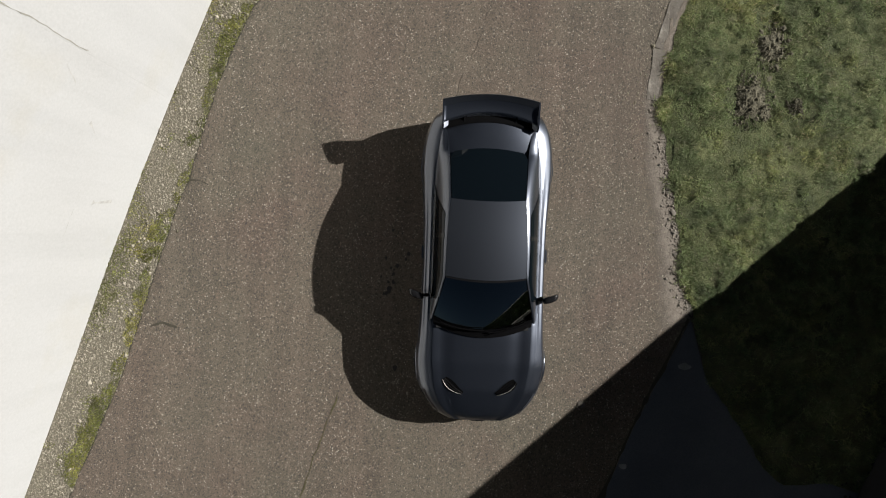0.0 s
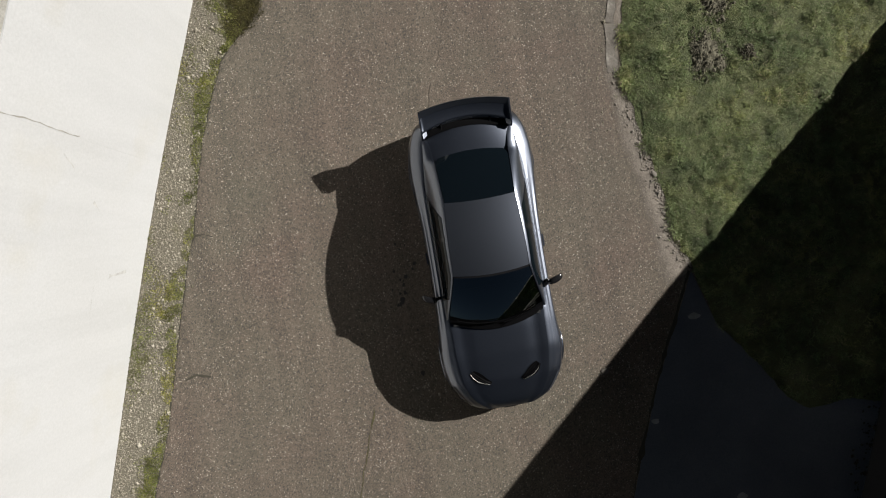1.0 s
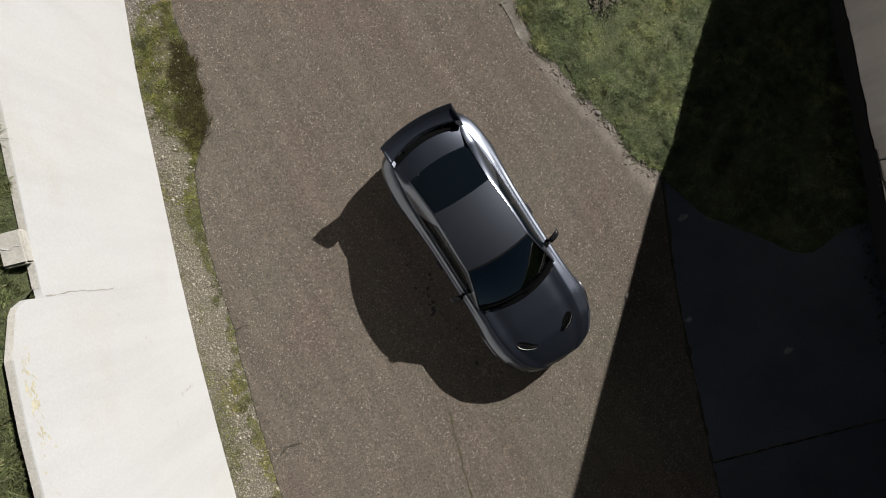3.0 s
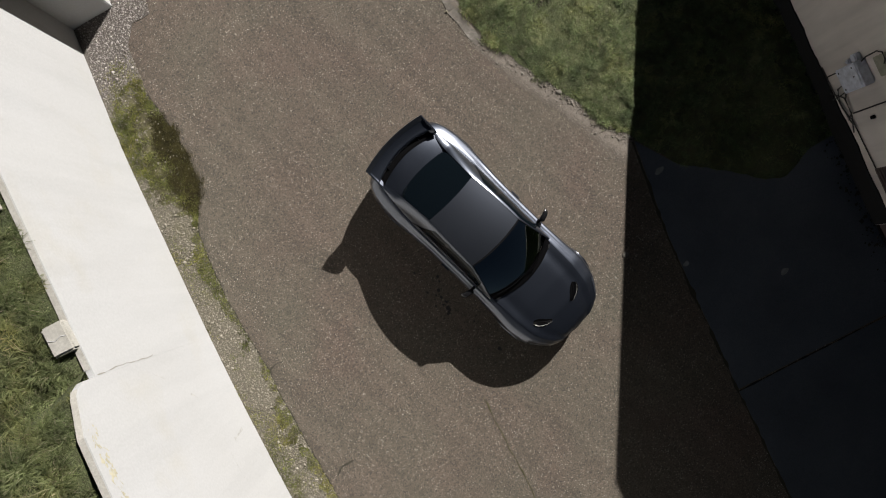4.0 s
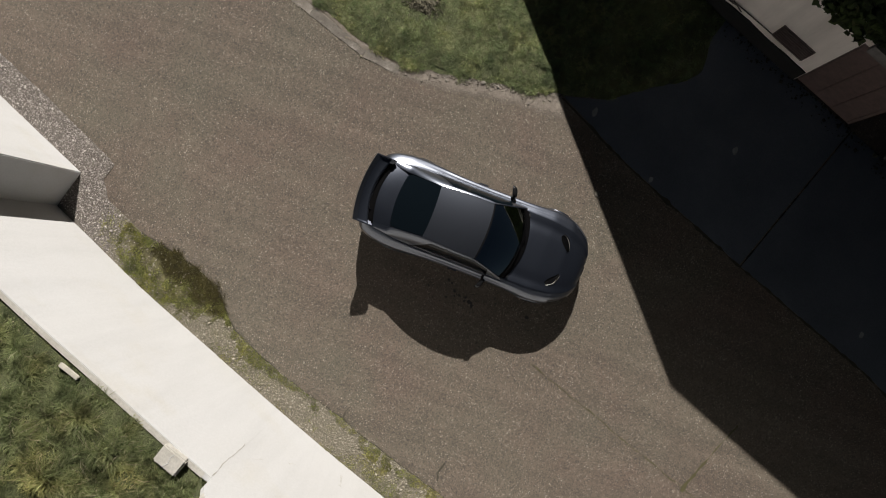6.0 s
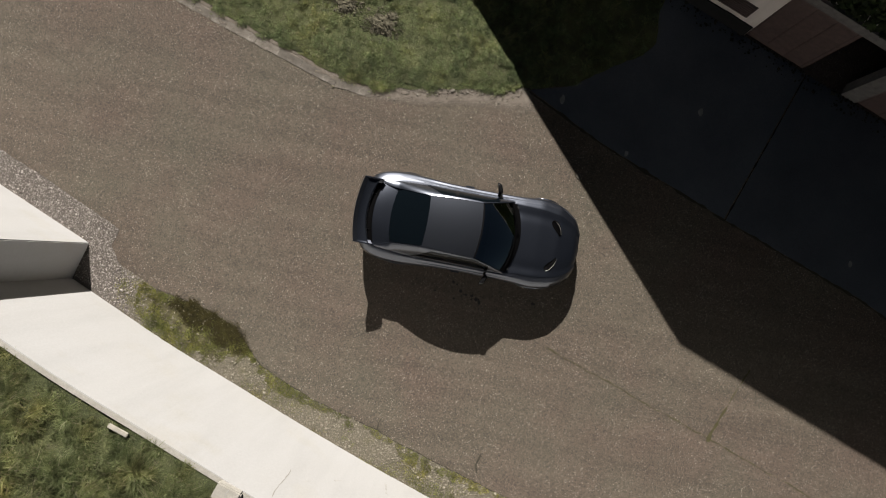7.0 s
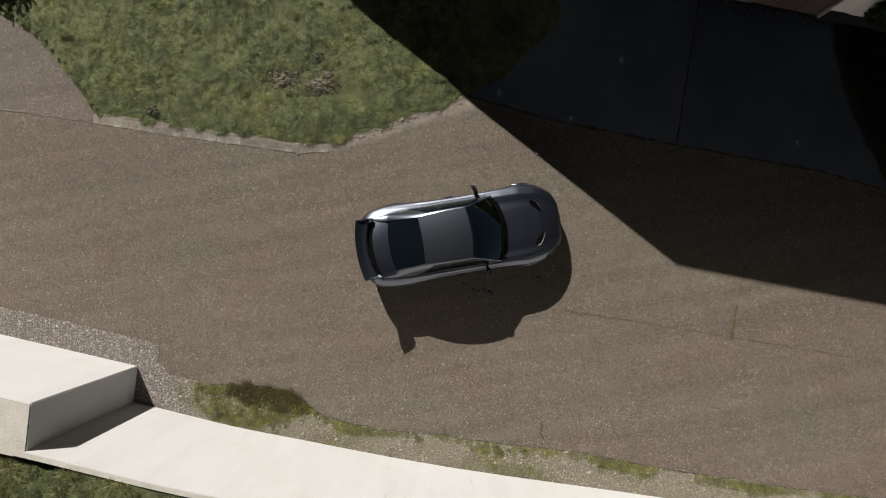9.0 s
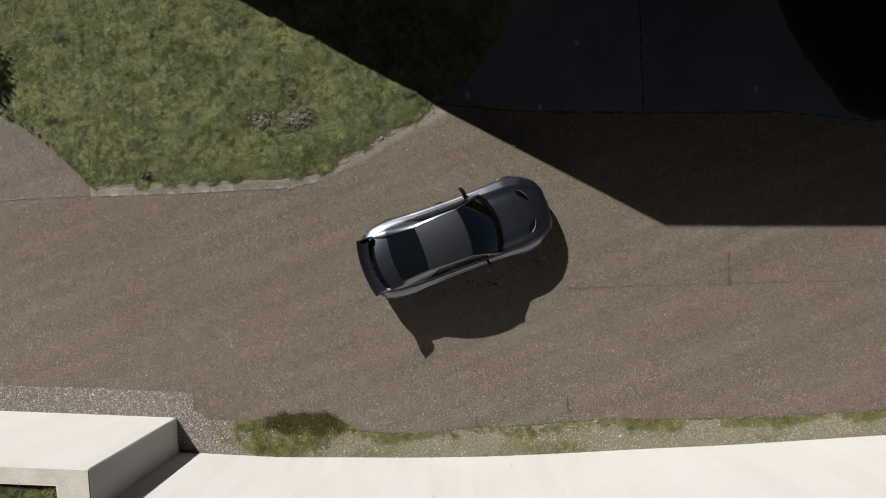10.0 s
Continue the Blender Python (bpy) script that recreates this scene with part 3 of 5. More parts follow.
tagged(stones("strayed_chippings", ex[ok], ey[ok], np.full(ok.sum(), 0.003), 0.009, soil), "gravel strayed onto the asphalt edge", "gravel")

# ---- lawn ----
lawn_poly = ragged(LAWN_EDGE + LAWN_SOUTH, 0.1, 0.05) + [(8.9, 4.0), (10.4, 8.0), (16.0, 17.0)] + ragged(BRANCH_EDGE[::-1], 0.15, 0.05)[1:-1]


def lawn_heights(x, y):
    """Low swells of the turf, running out to nothing at its edge."""
    x, y = np.asarray(x, float), np.asarray(y, float)
    d = np.full(x.shape, 9.0)
    for (x0, y0), (x1, y1) in zip((LAWN_EDGE + LAWN_SOUTH)[:-1], (LAWN_EDGE + LAWN_SOUTH)[1:]):
        f = np.clip(((x - x0) * (x1 - x0) + (y - y0) * (y1 - y0)) / ((x1 - x0) ** 2 + (y1 - y0) ** 2), 0, 1)
        d = np.minimum(d, np.hypot(x - x0 - f * (x1 - x0), y - y0 - f * (y1 - y0)))
    z = np.array([0.07 + 0.05 * noise.noise((a * 0.8, b * 0.8, 5.0)) + 0.045 * noise.noise((a * 2.6, b * 2.6, 1.0)) + 0.04 * noise.noise((a * 6.5, b * 6.5, 8.0))
                  for a, b in zip(x.ravel(), y.ravel())]).reshape(x.shape)
    return 0.014 + z * np.clip(d / 0.6, 0.0, 1.0)


def lawn_height(x, y):
    return float(lawn_heights([x], [y])[0])


gx, gy = np.meshgrid(np.arange(2.6, 16, 0.12), np.arange(-3.4, 17, 0.12), indexing="ij")
flat = inside(gx.ravel(), gy.ravel(), lawn_poly).reshape(gx.shape)
gz = lawn_heights(gx, gy)
idx = -np.ones(gx.shape, int)
idx[flat] = np.arange(flat.sum())
quads = [(idx[i, j], idx[i + 1, j], idx[i + 1, j + 1], idx[i, j + 1]) for i in range(gx.shape[0] - 1) for j in range(gx.shape[1] - 1)
         if flat[i, j] and flat[i + 1, j] and flat[i + 1, j + 1] and flat[i, j + 1]]
lawn = from_arrays("lawn", np.stack([gx[flat], gy[flat], gz[flat]], 1), [tuple(int(k) for k in q) for q in quads], turf, True)
tagged(lawn, "uneven green lawn with bare patches and molehills", "lawn", kind="structure")
lawn_rim = sheet("lawn_rim", lawn_poly, 0.012, turf)
tagged(lawn_rim, "bare earth rim of the lawn", "earth", kind="structure")

HILLS = [(4.32, 3.55, 0.33), (4.07, 2.72, 0.36), (4.12, 6.75, 0.14), (4.78, 2.62, 0.13)]
n = 560000
px, py = rng.uniform(2.6, 10.0, n), rng.uniform(-1.2, 11, n)
px[:90000], py[:90000] = rng.uniform(3.3, 7.5, 90000), rng.uniform(-3.4, 1.0, 90000)
ok = inside(px, py, lawn_poly)
for hx, hy, hr in HILLS[:2]:
    ok &= (np.hypot(px - hx, py - hy) > hr * 0.85) | (rng.random(n) < 0.42)
px, py = px[ok], py[ok]
pat = np.array([noise.noise((x * 1.3, y * 1.3, 9.0)) + 0.5 * noise.noise((x * 4, y * 4, 2.0)) for x, y in zip(px, py)])
pit = np.array([noise.noise((x * 4.6, y * 4.6, 4.0)) + 0.7 * noise.noise((x * 11, y * 11, 7.0)) for x, y in zip(px, py)])
ok = rng.random(len(px)) < np.clip(0.95 + 0.7 * pat, 0.5, 1) * np.clip(1.0 - 5.0 * (pit - 0.2), 0.04, 1)
px, py, pat = px[ok], py[ok], pat[ok]
pz = lawn_heights(px, py)
tuft = np.array([noise.noise((x * 3.4, y * 3.4, 12.0)) + 0.6 * noise.noise((x * 8, y * 8, 15.0)) for x, y in zip(px, py)])
tall = 0.036 + 0.022 * np.clip(pat, -0.5, 0.7) + 0.08 * np.clip(tuft - 0.12, 0, 0.6)
grass = blades("lawn_grass", px, py, pz - 0.005, tall * np.clip(0.45 + 5 * (pz - 0.014), 0.45, 1), 0.0075, 1.4, lawn_blades)
tagged(grass, "short uneven green grass of the lawn", "grass")

for hx, hy, hr in HILLS:
    base_z = lawn_height(hx, hy)
    bm = bmesh.new()
    bmesh.ops.create_grid(bm, x_segments=22, y_segments=22, size=1)
    for v in bm.verts:
        r = math.hypot(v.co.x, v.co.y)
        wob = 1 + 0.35 * noise.noise((v.co.x * 2 + hx, v.co.y * 2 + hy, 0))
        z = max(0.0, 1 - (r * wob) ** 2) * 0.09 + 0.05 * noise.noise((v.co.x * 4 + hx, v.co.y * 4, 1)) + 0.03 * noise.noise((v.co.x * 9, v.co.y * 9 + hy, 1))
        v.co.z = base_z - 0.03 + z * min(1, max(0, 1.25 - r))
        v.co.x, v.co.y = hx + v.co.x * hr * 1.1, hy + v.co.y * hr * 1.1
    me = bpy.data.meshes.new("molehill")
    bm.to_mesh(me)
    bm.free()
    me.materials.append(soil)
    hill = tagged(new("molehill", me), "crumbly brown molehill in the grass", "molehill", "molehills on the lawn")
    count = int(900 * hr)
    ca, cr = rng.uniform(0, math.tau, count), hr * 1.15 * np.sqrt(rng.random(count))
    cx, cy = hx + cr * np.cos(ca), hy + 1.15 * cr * np.sin(ca)
    clods = stones("loose_soil", cx, cy, base_z + 0.055 * np.clip(1 - (cr / hr / 1.15) ** 2, 0, 1) + 0.004, 0.014, soil)
    clods.parent = hill
    clods["label"] = "loose clods of grey-brown soil"

# dirt where the kerb is broken away
crumb_line = ragged([(2.62, 2.5), (2.74, 1.7), (2.93, 0.8), (3.05, -0.1), (3.2, -0.6), (3.38, -0.62), (3.2, -0.1), (3.1, 0.75), (2.88, 1.8), (2.76, 2.5)], 0.06, 0.12)
tagged(sheet("crumbled_edge", crumb_line, 0.003, dusty_soil), "crumbled remains of kerb and soil", "rubble edge", kind="structure")

# dust and crumbs worn out of the asphalt along the lawn
line = ragged([(4.2, 8.2), (3.62, 6.3), (2.9, 3.95), (2.62, 2.7), (2.74, 1.75), (2.97, 0.73), (3.1, -0.15), (3.25, -0.75)], 0.08, 0.05)
verts, faces, fade = [], [], []
for i, (x, y) in enumerate(line):
    a, b = line[max(i - 1, 0)], line[min(i + 1, len(line) - 1)]
    l = math.hypot(b[0] - a[0], b[1] - a[1])
    nx, ny = (b[1] - a[1]) / l, -(b[0] - a[0]) / l
    wide = 0.2 + 0.5 * float(np.interp(y, [-0.6, 0.4, 2.0, 3.5, 8], [0.75, 0.5, 0.4, 0.2, 0.15]))
    for k in range(9):
        q = k / 8
        verts.append((x + nx * (q * wide - 0.12), y + ny * (q * wide - 0.12), 0.0045))
        fade.append(min(1.0, 2.2 * q + 0.4) * (1 - q) ** 0.8)
    if i:
        faces += [(9 * i - 9 + k, 9 * i - 8 + k, 9 * i + k + 1, 9 * i + k) for k in range(8)]
dust = from_arrays("edge_dust", verts, faces, edge_dust)
dust.data.attributes.new("wear", "FLOAT", "POINT").data.foreach_set("value", fade)
tagged(dust, "pale dust and grit along the worn asphalt edge", "dust", kind="structure")

# kerb stones
en = 5000
ey = rng.uniform(-0.75, 2.7, en)
ex = np.interp(ey, [-0.6, -0.15, 0.73, 1.75, 2.6], [3.36, 3.2, 3.08, 2.86, 2.74]) + rng.normal(0.06, 0.07, en)
cl = np.array([noise.noise((a * 3.0, b * 3.0, 6.6)) for a, b in zip(ex, ey)])
ok = cl > -0.05
tagged(blades("edge_tufts", ex[ok], ey[ok], np.full(ok.sum(), 0.008), np.clip(0.035 + 0.08 * cl[ok], 0.02, 0.085), 0.009, 1.0, lawn_blades), "ragged grass tufts at the broken lawn edge", "grass")
en = 9000
ey = rng.uniform(2.4, 8.1, en)
ex = np.interp(ey, [p[1] for p in LAWN_EDGE[::-1]], [p[0] for p in LAWN_EDGE[::-1]]) + rng.normal(0.03, 0.06, en)
cl = np.array([noise.noise((a * 3.0, b * 3.0, 2.6)) for a, b in zip(ex, ey)])
ok = cl > -0.12
tagged(blades("edge_tufts", ex[ok], ey[ok], np.full(ok.sum(), 0.012), np.clip(0.035 + 0.08 * cl[ok], 0.02, 0.09), 0.009, 1.1, lawn_blades), "low grass creeping over the kerb stones", "grass")
en = 900
ey = rng.uniform(-0.7, 2.7, en)
ex = np.interp(ey, [-0.6, -0.15, 0.73, 1.75, 2.6], [3.36, 3.2, 3.08, 2.86, 2.74]) - np.abs(rng.normal(0.02, 0.09, en))
tagged(stones("kerb_rubble", ex, ey, np.full(en, 0.002), 0.011, kerb_concrete), "crumbs of broken kerb at the lawn edge", "rubble")
EDGE_Y, EDGE_X = [-0.6, -0.15, 0.73, 1.75, 2.6], [3.36, 3.2, 3.08, 2.86, 2.74]
ey = rng.uniform(-0.65, 2.7, 260)
ex = np.interp(ey, EDGE_Y, EDGE_X) - np.abs(rng.normal(0.0, 0.08, 260)) + 0.05 * rng.normal(size=260)
ok = np.array([noise.noise((a * 2.2, b * 2.2, 3.4)) for a, b in zip(ex, ey)]) > -0.12
tagged(stones("edge_clods", ex[ok], ey[ok], np.full(ok.sum(), -0.005), 0.015, dusty_soil), "dusty clods of soil fallen from the lawn edge", "soil")
ey = rng.uniform(-1.2, 8.0, 5200)
ex = np.interp(ey, [-1.2, -0.6, -0.15, 0.73, 1.75, 2.6, 3.87, 6.29, 8.16], [3.2, 3.36, 3.2, 3.08, 2.86, 2.5, 2.8, 3.55, 4.1]) - rng.exponential(np.interp(ey, [-1, 1.5, 3.5, 8], [0.5, 0.4, 0.22, 0.12]))
tagged(stones("loose_grit", ex, ey, np.full(5200, -0.001), 0.006, pebbles), "pale grit strewn over the asphalt by the lawn", "grit")
for k in range(5):
    ry = rng.uniform(-0.4, 2.5)
    rx_ = float(np.interp(ry, [-0.6, -0.15, 0.73, 1.75, 2.6], [3.36, 3.2, 3.08, 2.86, 2.74])) - rng.uniform(0.0, 0.14)
    bm = bmesh.new()
    bmesh.ops.create_icosphere(bm, subdivisions=2, radius=rng.uniform(0.02, 0.042))
    for v in bm.verts:
        v.co = Vector((v.co.x * 1.4, v.co.y, v.co.z * 0.5)) * (1 + 0.5 * noise.noise(v.co * 22 + Vector((k, 0, 0))))
    lump = part("kerb_lump", bm, kerb_concrete, None)
    lump.matrix_world = pose(rx_, ry, 0.012, 0, 0, rng.uniform(0, 180))
    tagged(lump, "broken lump of kerb concrete at the lawn edge", "rubble", "lumps along the broken kerb")
kerb = empty("kerb")
tagged(kerb, "row of worn concrete kerb stones set flush beside the lawn", "kerb", kind="structure")
kerb_line = [(4.16, 8.2), (3.55, 6.33), (2.9, 4.2), (2.68, 3.5), (2.6, 2.95), (2.58, 2.5)]
dist = [0.0]
for a, b in zip(kerb_line[:-1], kerb_line[1:]):
    dist.append(dist[-1] + math.dist(a, b))
s = 0.0
while s < dist[-1] - 0.3:
    ln = random.uniform(0.42, 0.95)
    e = min(s + ln, dist[-1])
    p0 = Vector((float(np.interp(s + 0.003, dist, [p[0] for p in kerb_line])), float(np.interp(s + 0.003, dist, [p[1] for p in kerb_line]))))
    p1 = Vector((float(np.interp(e - 0.003, dist, [p[0] for p in kerb_line])), float(np.interp(e - 0.003, dist, [p[1] for p in kerb_line]))))
    bm = bmesh.new()
    box(bm, 0, (p1 - p0).length, -0.09, 0.09, -0.05, 0.007, 0.003)
    bmesh.ops.subdivide_edges(bm, edges=[e for e in bm.edges if e.calc_length() > 0.15], cuts=5, use_grid_fill=True)
    for v in bm.verts:
        v.co.y += 0.018 * noise.noise((v.co.x * 7 + s * 3, v.co.y * 4, 1.0)) + 0.012 * noise.noise((v.co.x * 21 + s, v.co.y * 9, 5.0))
        v.co += 0.007 * noise.noise_vector((v.co.x * 9 + s, v.co.y * 9, v.co.z * 9))
    k = part("kerb_stone", bm, kerb_concrete, kerb)
    k.matrix_local = pose(p0.x, p0.y, random.uniform(-0.003, 0.003), 0, 0, math.degrees(math.atan2(p1.y - p0.y, p1.x - p0.x)) + random.uniform(-0.4, 0.4))
    s = e
crack_line("soil_line", [(4.3, 8.12), (3.68, 6.31), (3.02, 4.2), (2.8, 3.5), (2.72, 2.9), (2.7, 2.45)], 0.09, dusty_soil, 0.05, 0.0115, "bare brown soil between kerb and grass")
# one pale lump of stone on the drive
bm = bmesh.new()
bmesh.ops.create_icosphere(bm, subdivisions=2, radius=0.05)
for v in bm.verts:
    v.co = Vector((v.co.x * 1.3, v.co.y, v.co.z * 0.35)) * (1 + 0.5 * noise.noise(v.co * 20))
stone = part("stone", bm, kerb_concrete, None)
stone.location = (1.70, -2.11, 0.006)
tagged(stone, "small pale lump of broken concrete on the asphalt", "stone")

# ---- concrete apron in front of the bunker doors ----
FU, FN, F0 = Vector((-0.3552, -0.9348)), Vector((0.9348, -0.3552)), Vector((7.33, 0.0))


def fac(u, depth=0.0):
    """A point of the bunker's front: metres along it, and into the hill."""
    p = F0 + FU * u + FN * depth
    return (p.x, p.y)


apron = empty("apron")
tagged(apron, "worn concrete slabs before the bunker doors, shade tinted into their colour", "concrete apron", kind="structure")
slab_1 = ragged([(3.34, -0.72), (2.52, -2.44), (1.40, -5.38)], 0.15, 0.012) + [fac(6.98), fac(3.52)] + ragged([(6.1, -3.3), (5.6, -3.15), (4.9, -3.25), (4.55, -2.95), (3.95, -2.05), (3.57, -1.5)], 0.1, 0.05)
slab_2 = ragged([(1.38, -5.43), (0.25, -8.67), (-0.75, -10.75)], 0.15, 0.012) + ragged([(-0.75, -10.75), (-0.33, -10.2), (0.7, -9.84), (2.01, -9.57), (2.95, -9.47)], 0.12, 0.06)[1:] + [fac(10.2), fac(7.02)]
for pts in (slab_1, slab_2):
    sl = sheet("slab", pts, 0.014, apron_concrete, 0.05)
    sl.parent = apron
crack_line("apron_gap", [(3.3, -0.7), (2.49, -2.45), (1.36, -5.42), (0.22, -8.68), (-0.8, -10.8)], 0.07, crack_dark, 0.02, 0.018, "dark open gap along the apron edge")
crack_line("apron_gap", [(1.37, -5.405), fac(7.0, -0.02)], 0.03, near_black, 0.008, 0.018, "dark open joint between two slabs")
for sx, sy, sr in ((3.58, -4.45, 0.09), (2.39, -3.03, 0.07), (0.97, -8.25, 0.07), (3.27, -1.45, 0.09)):
    ring = [(sx + sr * math.cos(a) * (1 + 0.5 * noise.noise((sx + math.cos(a), sy + math.sin(a), 1))), sy + 0.6 * sr * math.sin(a) * (1 + 0.5 * noise.noise((math.sin(a) * 2, sx, 2)))) for a in np.linspace(0, math.tau, 17)[:-1]]
    tagged(sheet("pale_mark", ring, 0.018, cement_mark), "small pale cement mark on the concrete", "mark", kind="structure")
# turf and weeds by the apron carry the deep shade in their colour
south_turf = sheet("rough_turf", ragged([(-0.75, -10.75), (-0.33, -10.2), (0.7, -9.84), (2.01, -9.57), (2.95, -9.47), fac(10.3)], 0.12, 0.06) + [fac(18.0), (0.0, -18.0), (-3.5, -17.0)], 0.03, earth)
tagged(south_turf, "rough turf beside the apron, shade deepened in its colour", "turf", kind="structure")
sx, sy = rng.uniform(-1.5, 4, 40000), rng.uniform(-15, -9.3, 40000)
ok = inside(sx, sy, [(-0.75, -10.85), (-0.33, -10.3), (0.7, -9.94), (2.01, -9.67), (2.95, -9.57), fac(10.4), fac(16.0), (-2.5, -15.0)])
tagged(blades("rough_turf_grass", sx[ok], sy[ok], np.full(ok.sum(), 0.028), 0.09, 0.012, 0.9, ivy_leaves), "rough weeds beside the apron, coloured ivy-dark to deepen the shade", "grass")
rx, ru = rng.uniform(0.02, 0.33, 420), rng.uniform(3.4, 10.5, 420)
rp = np.array([fac(u, -d * d * 3) for u, d in zip(ru, rx)])
tagged(stones("rubble_at_wall_foot", rp[:, 0], rp[:, 1], np.full(420, 0.016), 0.018, earth), "crumbs of rubble and leaves at the wall foot", "rubble")

# ---- retaining wall ----
def wall_top(y):
    return float(np.interp(y, [-20, 1.0, 1.75, 2.26, 2.338, 2.3385, 30], [4.84, 4.84, 4.8, 4.55, 4.35, 4.06, 4.06]))


wall = empty("retaining_wall")
tagged(wall, "tall curved white concrete retaining wall in sunlight", "retaining wall", kind="structure")


def wall_piece(name, ys, thick, material, parent):
    """One cast length of the curved wall."""
    nz = 9
    front, back = [], []
    for y in ys:
        x = float(wall_x(y))
        dx = float(wall_x(y + 0.2) - wall_x(y - 0.2)) / 0.4
        nrm = Vector((1, -dx)).normalized()
        zt = wall_top(y)
        for k in range(nz):
            z = -0.15 + (zt + 0.15) * k / (nz - 1)
            front.append((x, y, z))
            back.append((x - nrm.x * thick, y - nrm.y * thick, z))
    n = len(ys)
    v = front + back
    o = len(front)
    f = []
    for i in range(n - 1):
        for k in range(nz - 1):
            a, b = i * nz + k, (i + 1) * nz + k
            f += [(a, b, b + 1, a + 1), (o + b, o + a, o + a + 1, o + b + 1)]
        a, b = i * nz + nz - 1, (i + 1) * nz + nz - 1
        f.append((a, b, o + b, o + a))
    for i in (0, n - 1):
        for k in range(nz - 1):
            a = i * nz + k
            f.append((a, a + 1, o + a + 1, o + a))
    ob = from_arrays(name, v, f, material, False, parent)
    b2 = bmesh.new()
    b2.from_mesh(ob.data)
    bmesh.ops.recalc_face_normals(b2, faces=b2.faces)
    b2.to_mesh(ob.data)
    b2.free()
    return ob


wall_piece("wall_panel", [2.3385] + list(np.arange(2.5, 8.5, 0.25)), 0.09, wall_concrete, wall)
wall_piece("wall_panel", list(np.arange(-14.0, 1.0, 0.25)) + [1.0, 1.4, 1.75, 2.0, 2.2, 2.28, 2.31, 2.338], 0.09, wall_concrete, wall)
cap_pts = list(np.arange(2.45, 8.6, 0.3))


def coping(name, ys, thick, material, parent, lift=0.006):
    v, f = [], []
    for y in ys:
        x = float(wall_x(y))
        dx = float(wall_x(y + 0.2) - wall_x(y - 0.2)) / 0.4
        nrm = Vector((1, -dx)).normalized()
        z = wall_top(y)
        w = 0.014 * noise.noise((y * 3, 0.2, 8))
        for d, up in ((-0.015 + w, lift), (-thick - 0.01, lift), (-thick - 0.012, -0.35)):
            v.append((x + nrm.x * d, y + nrm.y * d, z + up))
    for i in range(len(ys) - 1):
        for k in range(2):
            f.append((3 * i + k, 3 * i + k + 1, 3 * i + k + 4, 3 * i + k + 3))
    return from_arrays(name, v, f, material, False, parent)


coping("weathered_top", cap_pts, 0.09, weathered_concrete, wall)
coping("weathered_top", list(np.arange(-14.0, 1.0, 0.3)) + [1.0, 1.4, 1.75, 2.0, 2.2, 2.28], 0.09, weathered_concrete, wall)

# forward block of the wall, with its return
fdir = (FRONT1 - FRONT0).normalized()
fback = Vector((-fdir.y, fdir.x))
BLOCK_TOP = 4.02


def prism(name, outline, z0, z1, material, parent, bevel=0.02):
    bm = bmesh.new()
    low = [bm.verts.new((x, y, z0)) for x, y in outline]
    top = [bm.verts.new((x, y, z1)) for x, y in outline]
    n = len(outline)
    bm.faces.new(low[::-1])
    bm.faces.new(top)
    for i in range(n):
        j = (i + 1) % n
        bm.faces.new((low[i], low[j], top[j], top[i]))
    if bevel:
        bmesh.ops.bevel(bm, geom=[e for e in bm.edges], offset=bevel, segments=2, affect="EDGES")
    return part(name, bm, material, parent)


c0 = FRONT0
rin = Vector((-2.63, 8.25))
ret = (rin - c0).normalized()
back = c0 + ret * 1.0
o1 = [c0, FRONT1, FRONT1 + fback * 0.32, c0 + fdir * 0.62 + ret * 0.32, c0 + fdir * 0.62 + ret * 1.0, back]
prism("wall_panel", [(p.x, p.y) for p in o1], -0.15, BLOCK_TOP, wall_concrete, wall, 0.018)
o2 = [c0 + fdir * 0.02 + ret * 0.02, FRONT1 + fback * 0.02, FRONT1 + fback * 0.30, c0 + fdir * 0.60 + ret * 0.30, c0 + fdir * 0.60 + ret * 0.98, c0 + fdir * 0.02 + ret * 0.98]
prism("weathered_top", [(p.x, p.y) for p in o2], BLOCK_TOP - 0.05, BLOCK_TOP + 0.004, weathered_concrete, wall, 0)


def on_wall(y, z, out=0.002):
    x = float(wall_x(y))
    dx = float(wall_x(y + 0.2) - wall_x(y - 0.2)) / 0.4
    nrm = Vector((1, -dx)).normalized()
    return (x + nrm.x * out, y + nrm.y * out, z)


def wall_mark(name, pts, width, material, label):
    """A crack, stain or lichen streak lying on the wall face: (y, z) points."""
    v, f = [], []
    line = ragged(pts, 0.06, 0.02)
    for i, (y, z) in enumerate(line):
        y1, z1 = line[min(i + 1, len(line) - 1)]
        y0, z0 = line[max(i - 1, 0)]
        l = math.hypot(y1 - y0, z1 - z0) or 1
        w = width * max(0.1, 0.55 + 1.2 * noise.noise((y * 6, z * 6, 1))) * 0.5
        v += [on_wall(y - (z1 - z0) / l * w, z + (y1 - y0) / l * w), on_wall(y + (z1 - z0) / l * w, z - (y1 - y0) / l * w)]
        if i:
            f.append((2 * i - 2, 2 * i - 1, 2 * i + 1, 2 * i))
    return tagged(from_arrays(name, v, f, material, False, wall), label)


